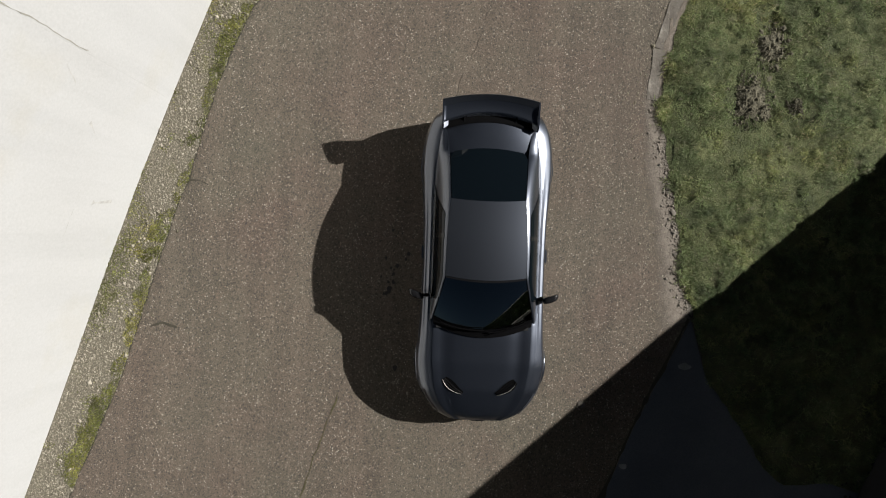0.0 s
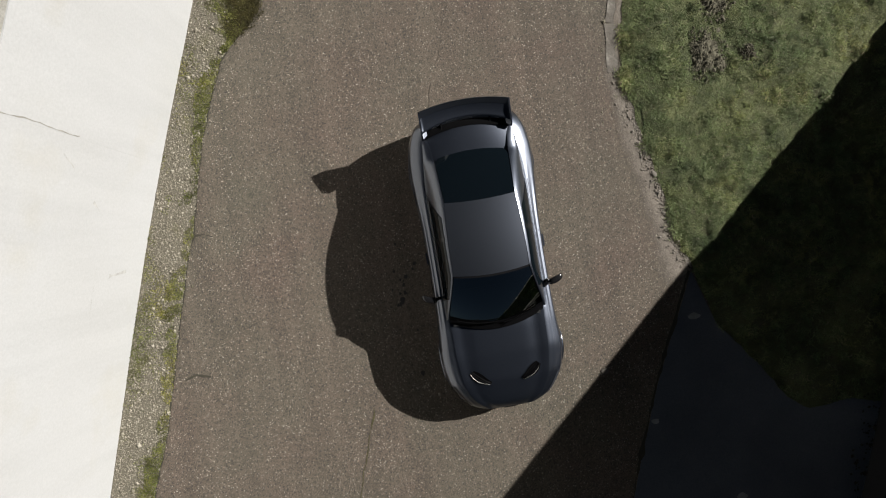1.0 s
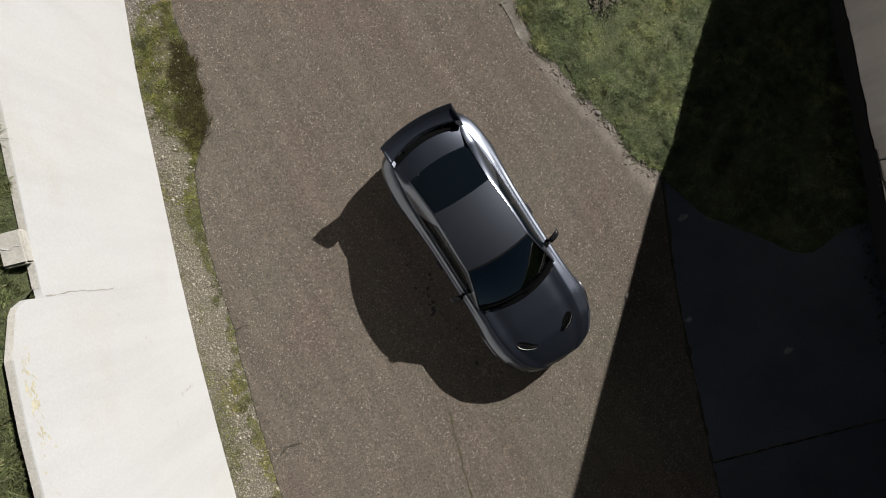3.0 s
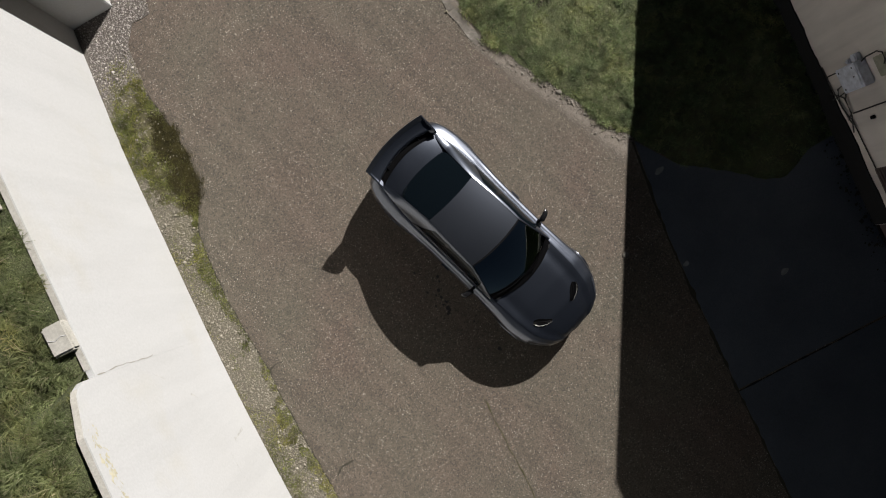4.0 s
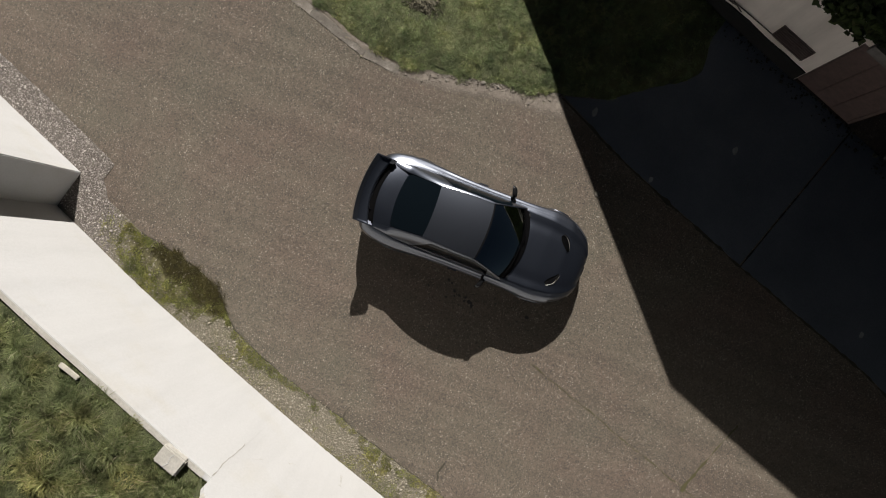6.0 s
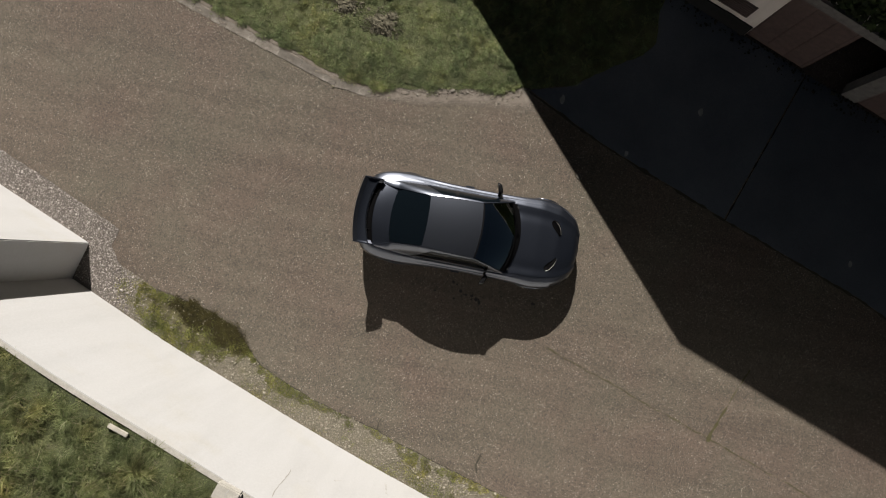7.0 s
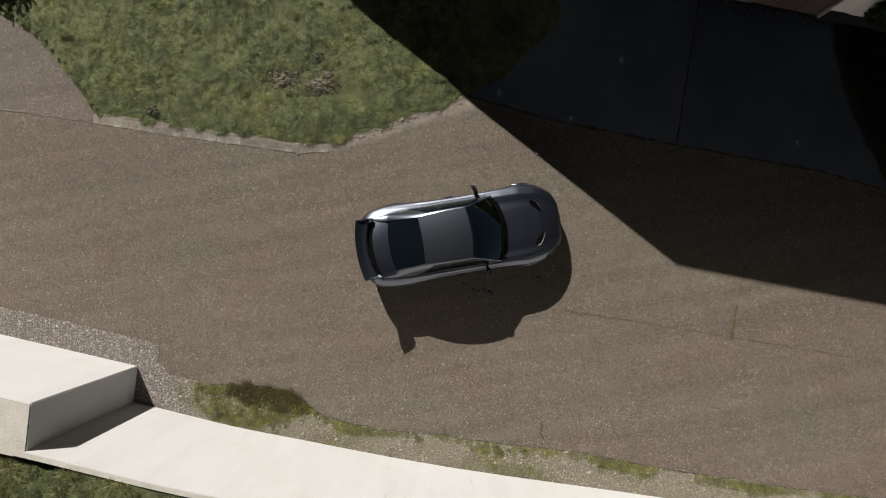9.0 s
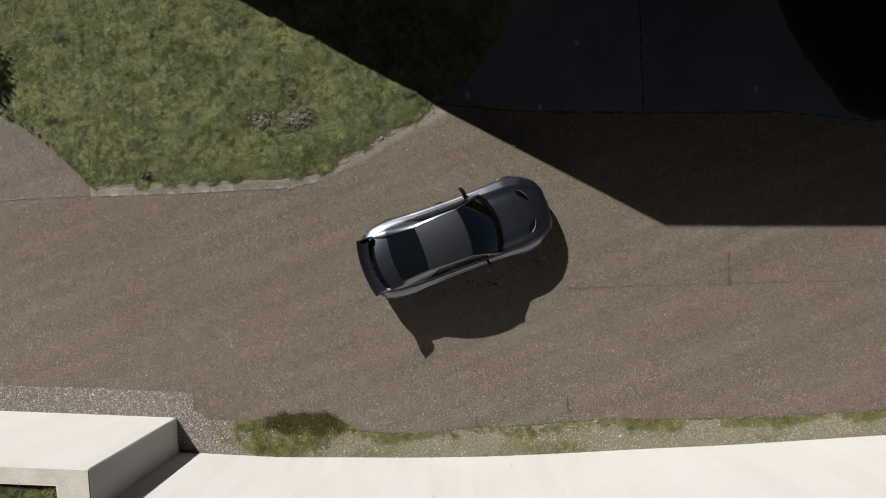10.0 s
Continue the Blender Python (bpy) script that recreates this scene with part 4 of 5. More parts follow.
wall_mark("wall_crack", [(2.36, 4.0), (2.37, 3.4), (2.36, 2.9), (2.37, 2.4)], 0.016, seam_grey, "open joint between two cast lengths")
wall_mark("wall_stain", [(0.62, 1.06), (0.65, 0.85), (0.68, 0.58)], 0.09, stain, "grey smear on the wall")
wall_mark("wall_crack", [(0.78, 1.46), (0.62, 1.47)], 0.02, stain, "short scratch on the wall")
wall_mark("wall_crack", [(0.52, 1.46), (0.42, 1.46)], 0.03, stain, "short scratch on the wall")
wall_mark("wall_crack", [(0.33, 1.46), (0.05, 1.45)], 0.02, stain, "short scratch on the wall")
wall_mark("wall_crack", [(2.13, 2.69), (2.05, 2.56), (1.98, 2.4)], 0.02, stain, "short scratch on the wall")
wall_mark("wall_stain", [(1.6, 1.8), (1.5, 1.62)], 0.06, stain, "faint grey spot on the wall")
for i in range(60):
    ly = random.uniform(0.75, 1.85)
    lz = 4.70 - abs(random.gauss(0, 0.09))
    wall_mark("lichen", [(ly, lz), (ly - random.uniform(0.02, 0.07), lz + random.uniform(-0.04, 0.04))], random.uniform(0.02, 0.05), lichen, "yellow lichen below the wall top")
for i in range(9):
    ly = random.uniform(-1.5, 0.7)
    lz = 4.74 - abs(random.gauss(0, 0.08))
    wall_mark("lichen", [(ly, lz), (ly - random.uniform(0.02, 0.07), lz + random.uniform(-0.04, 0.04))], random.uniform(0.02, 0.06), lichen, "yellow lichen below the wall top")


# ---- bank behind the wall, with long grass ----
def bank_z(x, y):
    """Turf behind the wall: a little under its top, swelling away from it."""
    back_off = float(wall_x(min(y, 9.0))) - x if y < 8.3 else 0
    top = min(wall_top(y), 4.76)
    swell = min(1.0, 0.15 + max(back_off - 0.1, 0) / 0.7)
    return top - float(np.interp(y, [7.0, 7.8], [0.035, 0.16])) + 0.11 * min(max(back_off, 0), 4) + swell * (0.08 * noise.noise((x * 0.9, y * 0.9, 3)) + 0.14 * noise.noise((x * 2.3, y * 2.3, 5)))


ys = np.arange(-16, 24, 0.25)
offs = np.concatenate([np.arange(0.085, 4, 0.2), [5, 7, 10, 15, 25, 40]])


def bank_edge(y):
    """Where the turf starts behind the wall's back face."""
    if y < 7.9:
        return float(wall_x(y)) - 0.0
    p = FRONT0 + fdir * ((y - FRONT0.y) / fdir.y)
    return float(np.interp(y, [7.9, 8.6, 8.62, 40], [wall_x(7.9), wall_x(8.6), p.x - 0.1, p.x - 0.1 + 0]))


v = []
for y in ys:
    x0 = bank_edge(y)
    for o in offs:
        x = x0 - o
        v.append((x, y, bank_z(x, y)))
k = len(offs)
f = [(i * k + j, i * k + j + 1, (i + 1) * k + j + 1, (i + 1) * k + j) for i in range(len(ys) - 1) for j in range(k - 1)]
bank = from_arrays("bank", v, f, turf, True)
tagged(bank, "grassy earth bank behind the retaining wall", "bank", kind="structure")
n = 330000
by = rng.uniform(-3, 12.5, n)
bo = rng.uniform(0.095, 3.6, n)
bx = np.array([bank_edge(y) for y in by]) - bo
pat = np.array([noise.noise((x * 1.1, y * 1.1, 6.0)) + 0.6 * noise.noise((x * 3.2, y * 3.2, 2.0)) for x, y in zip(bx, by)])
clump = np.array([noise.noise((x * 3.1, y * 3.1, 16.0)) + 0.6 * noise.noise((x * 7.5, y * 7.5, 22.0)) for x, y in zip(bx, by)])
ok = rng.random(n) < np.clip(0.8 + 0.4 * pat + 1.3 * clump, 0.3, 1)
ok &= ~inside(bx, by, [(p.x, p.y) for p in (c0 - fdir * 0.12, FRONT1 - fdir * 0.12, FRONT1 + fback * 0.4, c0 + fdir * 0.74 + ret * 0.4, c0 + fdir * 0.74 + ret * 1.1, c0 - fdir * 0.12 + ret * 1.1)])
bx, by, pat, clump = bx[ok], by[ok], pat[ok], clump[ok]
bz = np.array([bank_z(x, y) for x, y in zip(bx, by)])
rise = np.clip(0.09 + 0.06 * pat + 0.2 * clump, 0.04, 0.24) * np.clip(0.15 + 1.5 * (np.array([bank_edge(y) for y in by]) - bx), 0.25, 1)
long_grass = blades("bank_grass", bx, by, bz - 0.01, rise, 0.0085, 1.4, rough_blades)
tagged(long_grass, "long tufted green and straw grass on the bank", "grass")

# concrete post stump and a slat of timber by the wall top
def wall_frame(y, z):
    x = float(wall_x(y))
    dx = float(wall_x(y + 0.2) - wall_x(y - 0.2)) / 0.4
    return pose(x, y, z, 0, 0, -math.degrees(math.atan(dx)))


bm = bmesh.new()
box(bm, -0.15, 0.15, -0.2, 0.2, -0.3, 0.33, 0.025)
for vtx in bm.verts:
    vtx.co += 0.012 * noise.noise_vector(vtx.co * 7)
post = part("concrete_block", bm, weathered_concrete, None)
post.matrix_world = pose(-4.845, 2.975, 3.85, 0, 0, -18)
tagged(post, "grey concrete block on the grass bank behind the wall", "concrete block")
bm = bmesh.new()
tube(bm, [(-0.12, 0.03, 0.332), (-0.03, -0.01, 0.333), (0.05, 0.02, 0.333), (0.12, 0.0, 0.332)], 0.006, 5)
part("pale_seam", bm, wall_concrete, post)
bm = bmesh.new()
box(bm, -0.035, 0.035, -0.17, 0.17, 0, 0.05, 0.008)
slat = part("timber_slat", bm, timber, None)
slat.matrix_world = pose(-4.21, 4.83, 4.06, 0, 4, -17)
tagged(slat, "short weathered grey timber slat lying on the bank", "timber slat")



# ---- bunker front: sloping wing, headwall with doors, earth behind ----
FM = Matrix(((FU.x, FN.x, 0, F0.x), (FU.y, FN.y, 0, F0.y), (0, 0, 1, 0), (0, 0, 0, 1)))
bunker = empty("bunker", FM)
tagged(bunker, "shaded concrete bunker front with a sloping wing wall and brown steel doors", "bunker", kind="structure")
TOP = 5.19
WALL_D = 0.35


def front_piece(name, outline, material, d0=0.0, d1=WALL_D, label=""):
    """A slab of the front, outlined in (u, z)."""
    bm = bmesh.new()
    a = [bm.verts.new((u, d0, z)) for u, z in outline]
    b = [bm.verts.new((u, d1, z)) for u, z in outline]
    bm.faces.new(a)
    bm.faces.new(b[::-1])
    for i in range(len(a)):
        j = (i + 1) % len(a)
        bm.faces.new((a[i], a[j], b[j], b[i]))
    return part(name, bm, material, bunker, label)


front_piece("wing_wall", [(-5.1, -0.1), (5.40, -0.1), (5.40, 2.32), (5.40, TOP - 0.02), (3.18, TOP), (-5.1, 0.02)], bunker_render, label="sloping pale rendered wing wall")
front_piece("headwall", [(5.404, 2.32), (9.84, 2.32), (9.84, TOP - 0.08), (5.404, TOP - 0.02)], bunker_render)
front_piece("headwall", [(9.844, -0.1), (18.0, -0.1), (18.0, TOP - 0.14), (9.844, TOP - 0.08)], bunker_render)
front_piece("door_post", [(7.86, 0.0), (8.22, 0.0), (8.22, 2.316), (7.86, 2.316)], old_concrete, 0.02, 0.3, "grey concrete post between the doors")
# black strips added for the dark turf and shade against the wall foot
front_piece("plinth", [(-4.0, 0.0), (5.38, 0.0)] + ragged([(5.38, 0.50), (-2.2, 0.50), (-3.6, 0.3), (-4.0, 0.02)], 0.12, 0.05), near_black, -0.03, -0.002, "black strip standing in for dark turf and shade at the wall foot")
front_piece("plinth", [(9.87, 0.0), (17.9, 0.0)] + ragged([(17.9, 0.52), (9.87, 0.52)], 0.12, 0.05), near_black, -0.03, -0.002, "black strip standing in for dark turf and shade at the wall foot")
front_piece("lintel", [(5.5, 2.33), (9.8, 2.33), (9.8, 2.58), (5.5, 2.58)], old_concrete, -0.1, -0.003, "grey concrete lintel over the doors")
# dark chamber behind the open doorway
bm = bmesh.new()
box(bm, 5.3, 9.95, WALL_D + 0.004, 3.5, -0.05, 2.6)
bm.faces.ensure_lookup_table()
bmesh.ops.delete(bm, geom=[f for f in bm.faces if f.calc_center_median().y < WALL_D + 0.05], context="FACES")
part("chamber", bm, near_black, bunker, "dark chamber behind the doorway")


def steel_door(u0, u1):
    """A brown plate door on a frame of ribs."""
    bm = bmesh.new()
    box(bm, u0, u1, 0.05, 0.11, 0.03, 2.31, 0.008)
    leaf = part("steel_door", bm, door_brown, bunker, "closed brown steel door leaf")
    for k in range(4):
        u = u0 + 0.06 + (u1 - u0 - 0.12) * k / 3
        bm = bmesh.new()
        box(bm, u - 0.025, u + 0.025, 0.03, 0.049, 0.06, 2.28, 0.006)
        part("rib", bm, door_brown, leaf)


steel_door(5.41, 6.86)
steel_door(8.24, 9.82)
# louvred vent
vent_hold = empty("wall_vent")
vent_hold.parent = bunker
bm = bmesh.new()
box(bm, 4.33, 5.12, -0.012, -0.002, 0.68, 1.2)
part("backing", bm, louvre_brown, vent_hold, "dark brown vent backing")
for k in range(7):
    bm = bmesh.new()
    box(bm, 4.35, 5.10, -0.035, -0.014, 0.70 + k * 0.07, 0.75 + k * 0.07, 0.004)
    part("slat", bm, louvre_brown, vent_hold)

# electrical box and its pipes
ebox = empty("electrical_box", FM @ Matrix.Translation((2.68, 0, 1.37)))
tagged(ebox, "pale grey electrical box mounted on the bunker wall", "electrical box")
bm = bmesh.new()
box(bm, -0.22, 0.22, -0.2, -0.002, -0.3, 0.24, 0.015)
part("housing", bm, box_grey, ebox)
bm = bmesh.new()
box(bm, -0.2, 0.2, -0.215, -0.202, -0.27, 0.21, 0.008)
lid = part("lid", bm, box_grey, ebox)
for x, z in ((-0.15, -0.2), (0.15, -0.2), (0.0, 0.12), (-0.15, 0.15)):
    bm = bmesh.new()
    box(bm, x - 0.012, x + 0.012, -0.222, -0.216, z - 0.012, z + 0.012)
    part("screw", bm, black_trim, lid)
for x0, x1, z0, z1, deep in ((-0.35, -0.225, 0.06, 0.2, 0.12), (-0.31, -0.225, -0.14, -0.03, 0.09)):
    bm = bmesh.new()
    box(bm, x0, x1, -deep, -0.002, z0, z1, 0.02)
    part("junction_box", bm, box_grey, ebox)
bm = bmesh.new()
box(bm, -0.16, 0.18, -0.03, -0.002, 0.42, 0.72, 0.008)
part("cover_plate", bm, plate_olive, ebox, "weathered olive cover plate")
pipes = empty("wall_pipes", FM)
tagged(pipes, "dark cables and conduit clipped along the bunker wall", "cables")
runs = ([(2.3, -0.03, 0.55), (2.75, -0.03, 0.56), (3.1, -0.03, 0.6), (3.4, -0.035, 0.72), (4.32, -0.03, 0.74)],
        [(2.8, -0.05, 0.5), (2.95, -0.05, 0.78), (3.25, -0.05, 0.8), (3.36, -0.05, 0.65)],
        [(3.27, -0.025, 0.8), (3.26, -0.025, 2.0), (3.24, -0.025, 3.1)],
        [(2.5, -0.08, 1.6), (2.46, -0.07, 1.72), (2.45, -0.06, 1.98), (2.5, -0.05, 2.07), (2.62, -0.045, 2.06), (2.68, -0.035, 1.99)],
        [(2.86, -0.06, 0.97), (2.9, -0.07, 0.75), (2.92, -0.06, 0.5)],
        [(2.8, -0.06, 0.97), (3.0, -0.05, 0.8), (3.3, -0.04, 0.76), (3.6, -0.04, 0.62)],
        [(2.72, -0.06, 0.97), (2.78, -0.05, 0.72), (3.05, -0.05, 0.62), (3.42, -0.04, 0.68)],
        [(2.5, -0.04, 0.6), (2.5, -0.04, 0.96)])
for pts in runs:
    bm = bmesh.new()
    tube(bm, pts, 0.012, 6)
    part("cable", bm, conduit_grey, pipes)
bm = bmesh.new()
box(bm, 3.41, 3.47, -0.05, -0.002, 1.17, 1.27, 0.01)
part("switch", bm, black_trim, pipes)

# ivy added over the upper wall, filling in for a dark opening there
n = 34000
iu, iz = rng.uniform(3.45, 18, n), rng.uniform(0.6, TOP - 0.24, n)
ragg = np.array([noise.noise((u * 0.9, z * 0.9, 3.3)) for u, z in zip(iu, iz)])
# past u 10.6 it hangs low, unseen, only to darken the windscreen's reflection
ok = (iz > 2.7 + 0.15 * ragg) | ((iu < 5.3) & (iz > 2.4 + 0.15 * ragg)) | (iu > 10.6 + 0.6 * ragg)
ok &= iu > 3.55 + 0.25 * ragg
iu, iz = iu[ok], iz[ok]
depth = -rng.uniform(0.01, 0.16, len(iu))
quadv, quadf = [], []
for i, (u, d, z) in enumerate(zip(iu, depth, iz)):
    r = rng.uniform(0.08, 0.14)
    t = Euler((rng.uniform(-0.9, 0.5), rng.uniform(-0.7, 0.7), rng.uniform(0, 6.3))).to_matrix()
    for q in ((-0.7, 0, 0.1), (0, 0.02, -0.9), (0.7, 0, 0.1), (0, -0.02, 0.8)):
        w = t @ Vector((q[0] * r, q[1] * r, q[2] * r))
        quadv.append((u + w.x, d + w.y * 0.6, z + w.z))
    quadf.append((4 * i, 4 * i + 1, 4 * i + 2, 4 * i + 3))
ivy = from_arrays("ivy", quadv, quadf, ivy_leaves)
ivy.matrix_world = FM
tagged(ivy, "dark ivy filling in for a dark opening high on the bunker wall", "ivy", kind="stuff")


# earth over the bunker
def mound_z(u, d):
    top = float(np.interp(u, [-6, -5.1, 3.18, 18, 20], [-0.1, -0.1, TOP - 0.12, TOP - 0.2, TOP - 0.6]))
    return max(-0.1, top + 0.06 * min(d, 6) - max(0, d - 8) * 0.45)


us, ds = np.arange(-6, 24.1, 0.5), np.concatenate([[0.34, 0.8, 1.5], np.arange(2.5, 26, 1.5)])
v = [(u, d, mound_z(u, d)) for u in us for d in ds]
k = len(ds)
f = [(i * k + j, i * k + j + 1, (i + 1) * k + j + 1, (i + 1) * k + j) for i in range(len(us) - 1) for j in range(k - 1)]
mound = from_arrays("mound", v, f, earth, True)
mound.matrix_world = FM
tagged(mound, "grass-covered earth mound over the bunker", "mound", kind="structure")
tu = rng.uniform(6.5, 16, 4000)
td = rng.uniform(0.02, 0.34, 4000)
tp = [FM @ Vector((u, d, 0)) for u, d in zip(tu, td)]
clump = np.array([noise.noise((u * 1.7, 0.0, 7.0)) for u in tu])
tuft = blades("mound_grass", np.array([p.x for p in tp]), np.array([p.y for p in tp]), np.full(4000, TOP - 0.13), np.clip(0.02 + 0.05 * clump, 0.01, 0.06), 0.008, 0.9, rough_blades)
tagged(tuft, "grass tufts along the bunker's top edge", "grass")

# bush by the side lane
bush = empty("bush", pose(8.15, 9.75, 0))
tagged(bush, "small dense dark green bush at the lawn's edge", "bush")
bm = bmesh.new()
for k in range(9):
    a = k * 2.4
    tip = Vector((math.cos(a) * 0.45, math.sin(a) * 0.45, 0.55 + 0.25 * math.sin(k * 1.7)))
    tube(bm, [(0, 0, -0.05), tip * 0.5 + Vector((0.03, 0, 0.05)), tip], 0.015, 5)
part("stems", bm, timber, bush)
quadv, quadf = [], []
for i in range(1900):
    dv = Vector((rng.normal(), rng.normal(), abs(rng.normal()) * 0.9)).normalized()
    rr = (0.55 + 0.25 * noise.noise(dv * 2.5)) * rng.uniform(0.6, 1.05)
    c = Vector((dv.x * rr * 1.25, dv.y * rr * 1.25, 0.1 + dv.z * rr))
    t = Euler((rng.uniform(0, 6), rng.uniform(0, 6), rng.uniform(0, 6))).to_matrix()
    for q in ((-0.5, 0, 0), (0, 0, -0.9), (0.5, 0, 0), (0, 0.1, 0.9)):
        quadv.append(tuple(c + t @ (Vector(q) * 0.05)))
    quadf.append((4 * i, 4 * i + 1, 4 * i + 2, 4 * i + 3))
from_arrays("leaves", quadv, quadf, rough_blades, False, bush)


# ---- the car: nose towards -y, built round its own origin on the ground ----
car = empty("car", pose(0.043, 0.0, 0.0, 0, 0, 0.4))
tagged(car, "dark grey metallic sports saloon with a big rear wing", "car")

half_w = curve_of([(-2.28, 0.38), (-2.265, 0.48), (-2.23, 0.56), (-2.17, 0.63), (-2.1, 0.69), (-1.94, 0.80), (-1.78, 0.88), (-1.53, 0.93), (-1.35, 0.935), (-1.05, 0.905), (-0.6, 0.88), (0.0, 0.875), (0.6, 0.885),
                   (1.0, 0.915), (1.35, 0.945), (1.65, 0.935), (1.9, 0.89), (2.1, 0.80), (2.2, 0.70), (2.27, 0.55)], 0.05)
top_z = curve_of([(-2.28, 0.58), (-2.22, 0.67), (-2.05, 0.75), (-1.8, 0.845), (-1.4, 0.915), (-1.0, 0.955), (-0.8, 0.955), (-0.4, 0.94), (1.3, 0.98), (1.55, 1.065), (1.8, 1.085), (2.05, 1.085), (2.15, 1.06), (2.22, 0.93), (2.27, 0.84)], 0.035)
edge_x_of = curve_of([(-2.28, 0.34), (-2.2, 0.46), (-2.05, 0.575), (-1.8, 0.68), (-1.4, 0.73), (-1.0, 0.735), (-0.7, 0.745), (0.0, 0.745), (0.9, 0.745), (1.3, 0.73), (1.6, 0.70), (1.9, 0.66), (2.1, 0.60), (2.27, 0.42)], 0.06)
edge_z_of = curve_of([(-2.28, 0.55), (-2.2, 0.625), (-2.05, 0.695), (-1.8, 0.8), (-1.4, 0.885), (-1.0, 0.91), (-0.7, 0.912), (0.0, 0.915), (0.9, 0.94), (1.3, 0.97), (1.6, 1.0), (1.9, 1.0), (2.1, 0.975), (2.2, 0.87), (2.27, 0.78)], 0.05)
wide_z = curve_of([(-2.28, 0.42), (-2.0, 0.52), (-1.5, 0.6), (0.0, 0.6), (1.4, 0.66), (2.0, 0.66), (2.27, 0.6)], 0.08)
low_z = curve_of([(-2.28, 0.16), (-1.9, 0.15), (-1.0, 0.17), (1.0, 0.18), (1.9, 0.2), (2.27, 0.28)], 0.05)
AXLES = (-1.44, 1.39)


def body_point(y, s, side=1.0, out=0.0):
    """The body's skin: y along the car, s from the centre line (0) over the edge (0.45) down to the sill (1)."""
    xe, ze, w, zw, zc = (float(fn(y)) for fn in (edge_x_of, edge_z_of, half_w, wide_z, top_z))
    if s <= 0.45:
        a = s / 0.45
        x = xe * a
        z = zc - (zc - ze) * a ** 2.3
        if y < -0.8:                                     # power dome and fender line of the bonnet
            z += 0.012 * math.exp(-((a - 0.93) / 0.1) ** 2) - 0.010 * math.exp(-((a - 0.72) / 0.13) ** 2)
    elif s <= 0.8:
        a = (s - 0.45) / 0.35                            # shoulder: a sloping band, then the flank
        dx = 0.80 * (w - xe)
        mx_, mz_ = xe + dx, ze - min(0.55 * dx, 0.6 * (ze - zw))
        if a < 0.5:
            b = a / 0.5
            x, z = xe + dx * b, ze + (mz_ - ze) * b + 0.012 * math.sin(math.pi * b)
        else:
            b = (a - 0.5) / 0.5
            x = mx_ + (w - mx_) * math.sin(b * math.pi / 2)
            z = mz_ + (zw - mz_) * b ** 1.25
        z -= 0.016 * math.exp(-((a - 0.3) / 0.07) ** 2) * math.exp(-((y - 0.1) / 1.1) ** 4)
    else:
        a = (s - 0.8) / 0.2
        x = w - 0.05 * a ** 2 - 0.02 * math.sin(a * math.pi)
        z = zw + (float(low_z(y)) - zw) * a
    for ya in AXLES:
        d = y - ya
        if abs(d) < 0.375:
            arch = 0.33 + math.sqrt(0.375 ** 2 - d * d)
            if z < arch:
                z = arch
                x += 0.012
    n = 0.0
    if out:
        e = 0.01
        p = Vector(body_point(y, s))
        du = Vector(body_point(min(y + e, 2.27), s)) - Vector(body_point(max(y - e, -2.28), s))
        dv = Vector(body_point(y, min(s + e, 1))) - Vector(body_point(y, max(s - e, 0)))
        nr = dv.cross(du)
        if nr.length > 1e-9:
            nr.normalize()
            if nr.z < 0 and s < 0.6 or nr.x < 0 and s >= 0.6:
                nr = -nr
            p = p + nr * out
        x, y, z = p
    return (x * side, y, z)


def skin(name, y0, y1, s0, s1, material, parent, out=0.0, both=True, ny=40, ns=14, skip=None, label=""):
    """A patch of the body's skin; both: across the centre line, else on the side given by the sign of s1's caller."""
    ss = list(np.linspace(s0, s1, ns))
    cols = [(s, -1.0) for s in ss[::-1] if s > 1e-6] + [(s, 1.0) for s in ss] if both else [(s, 1.0) for s in ss]
    yy = list(np.linspace(y0, y1, ny))
    v = [body_point(y, s, sd, out) for y in yy for s, sd in cols]
    k = len(cols)
    f = []
    for i in range(ny - 1):
        for j in range(k - 1):
            ym, sm = (yy[i] + yy[i + 1]) / 2, (cols[j][0] + cols[j + 1][0]) / 2
            if skip and skip(ym, sm):
                continue
            f.append((i * k + j, i * k + j + 1, (i + 1) * k + j + 1, (i + 1) * k + j))
    ob = from_arrays(name, v, f, material, True, parent)
    if label:
        ob["label"] = label
    return ob


def mirrored(ob, name=None):
    """The same part on the other side."""
    me = ob.data.copy()
    me.transform(Matrix.Diagonal((-1, 1, 1, 1)))
    me.flip_normals()
    o = new(name or ob.name.split(".")[0], me)
    o.parent = ob.parent
    if "label" in ob:
        o["label"] = ob["label"]
    return o


body = skin("body", -2.28, 2.27, 0.0, 1.0, car_paint, car, 0.0, True, 150, 44, lambda y, s: -0.80 < y < 1.46 and s < 0.42)
# close the nose, the tail and the underside
for nm, yy, mat_ in (("front_bumper", -2.28, gloss_black), ("rear_bumper", 2.27, black_trim)):
    pts = [body_point(yy, s, 1.0) for s in np.linspace(0, 1, 30)]
    ring = pts + [(-x, y, z) for x, y, z in pts[::-1][:-1]]
    from_arrays(nm, ring, [tuple(range(len(ring)))], mat_, False, car)
bm = bmesh.new()
box(bm, -0.62, 0.62, -2.1, 2.1, 0.17, 0.5, 0.03)
part("underbody", bm, black_trim, car)
skin("bonnet", -2.13, -0.86, 0.0, 0.425, car_paint, car, 0.004, True, 40, 16, label="long dark grey bonnet")
skin("boot_lid", 1.60, 2.12, 0.0, 0.40, car_paint, car, 0.004, True, 24, 14, label="short dark grey boot lid")
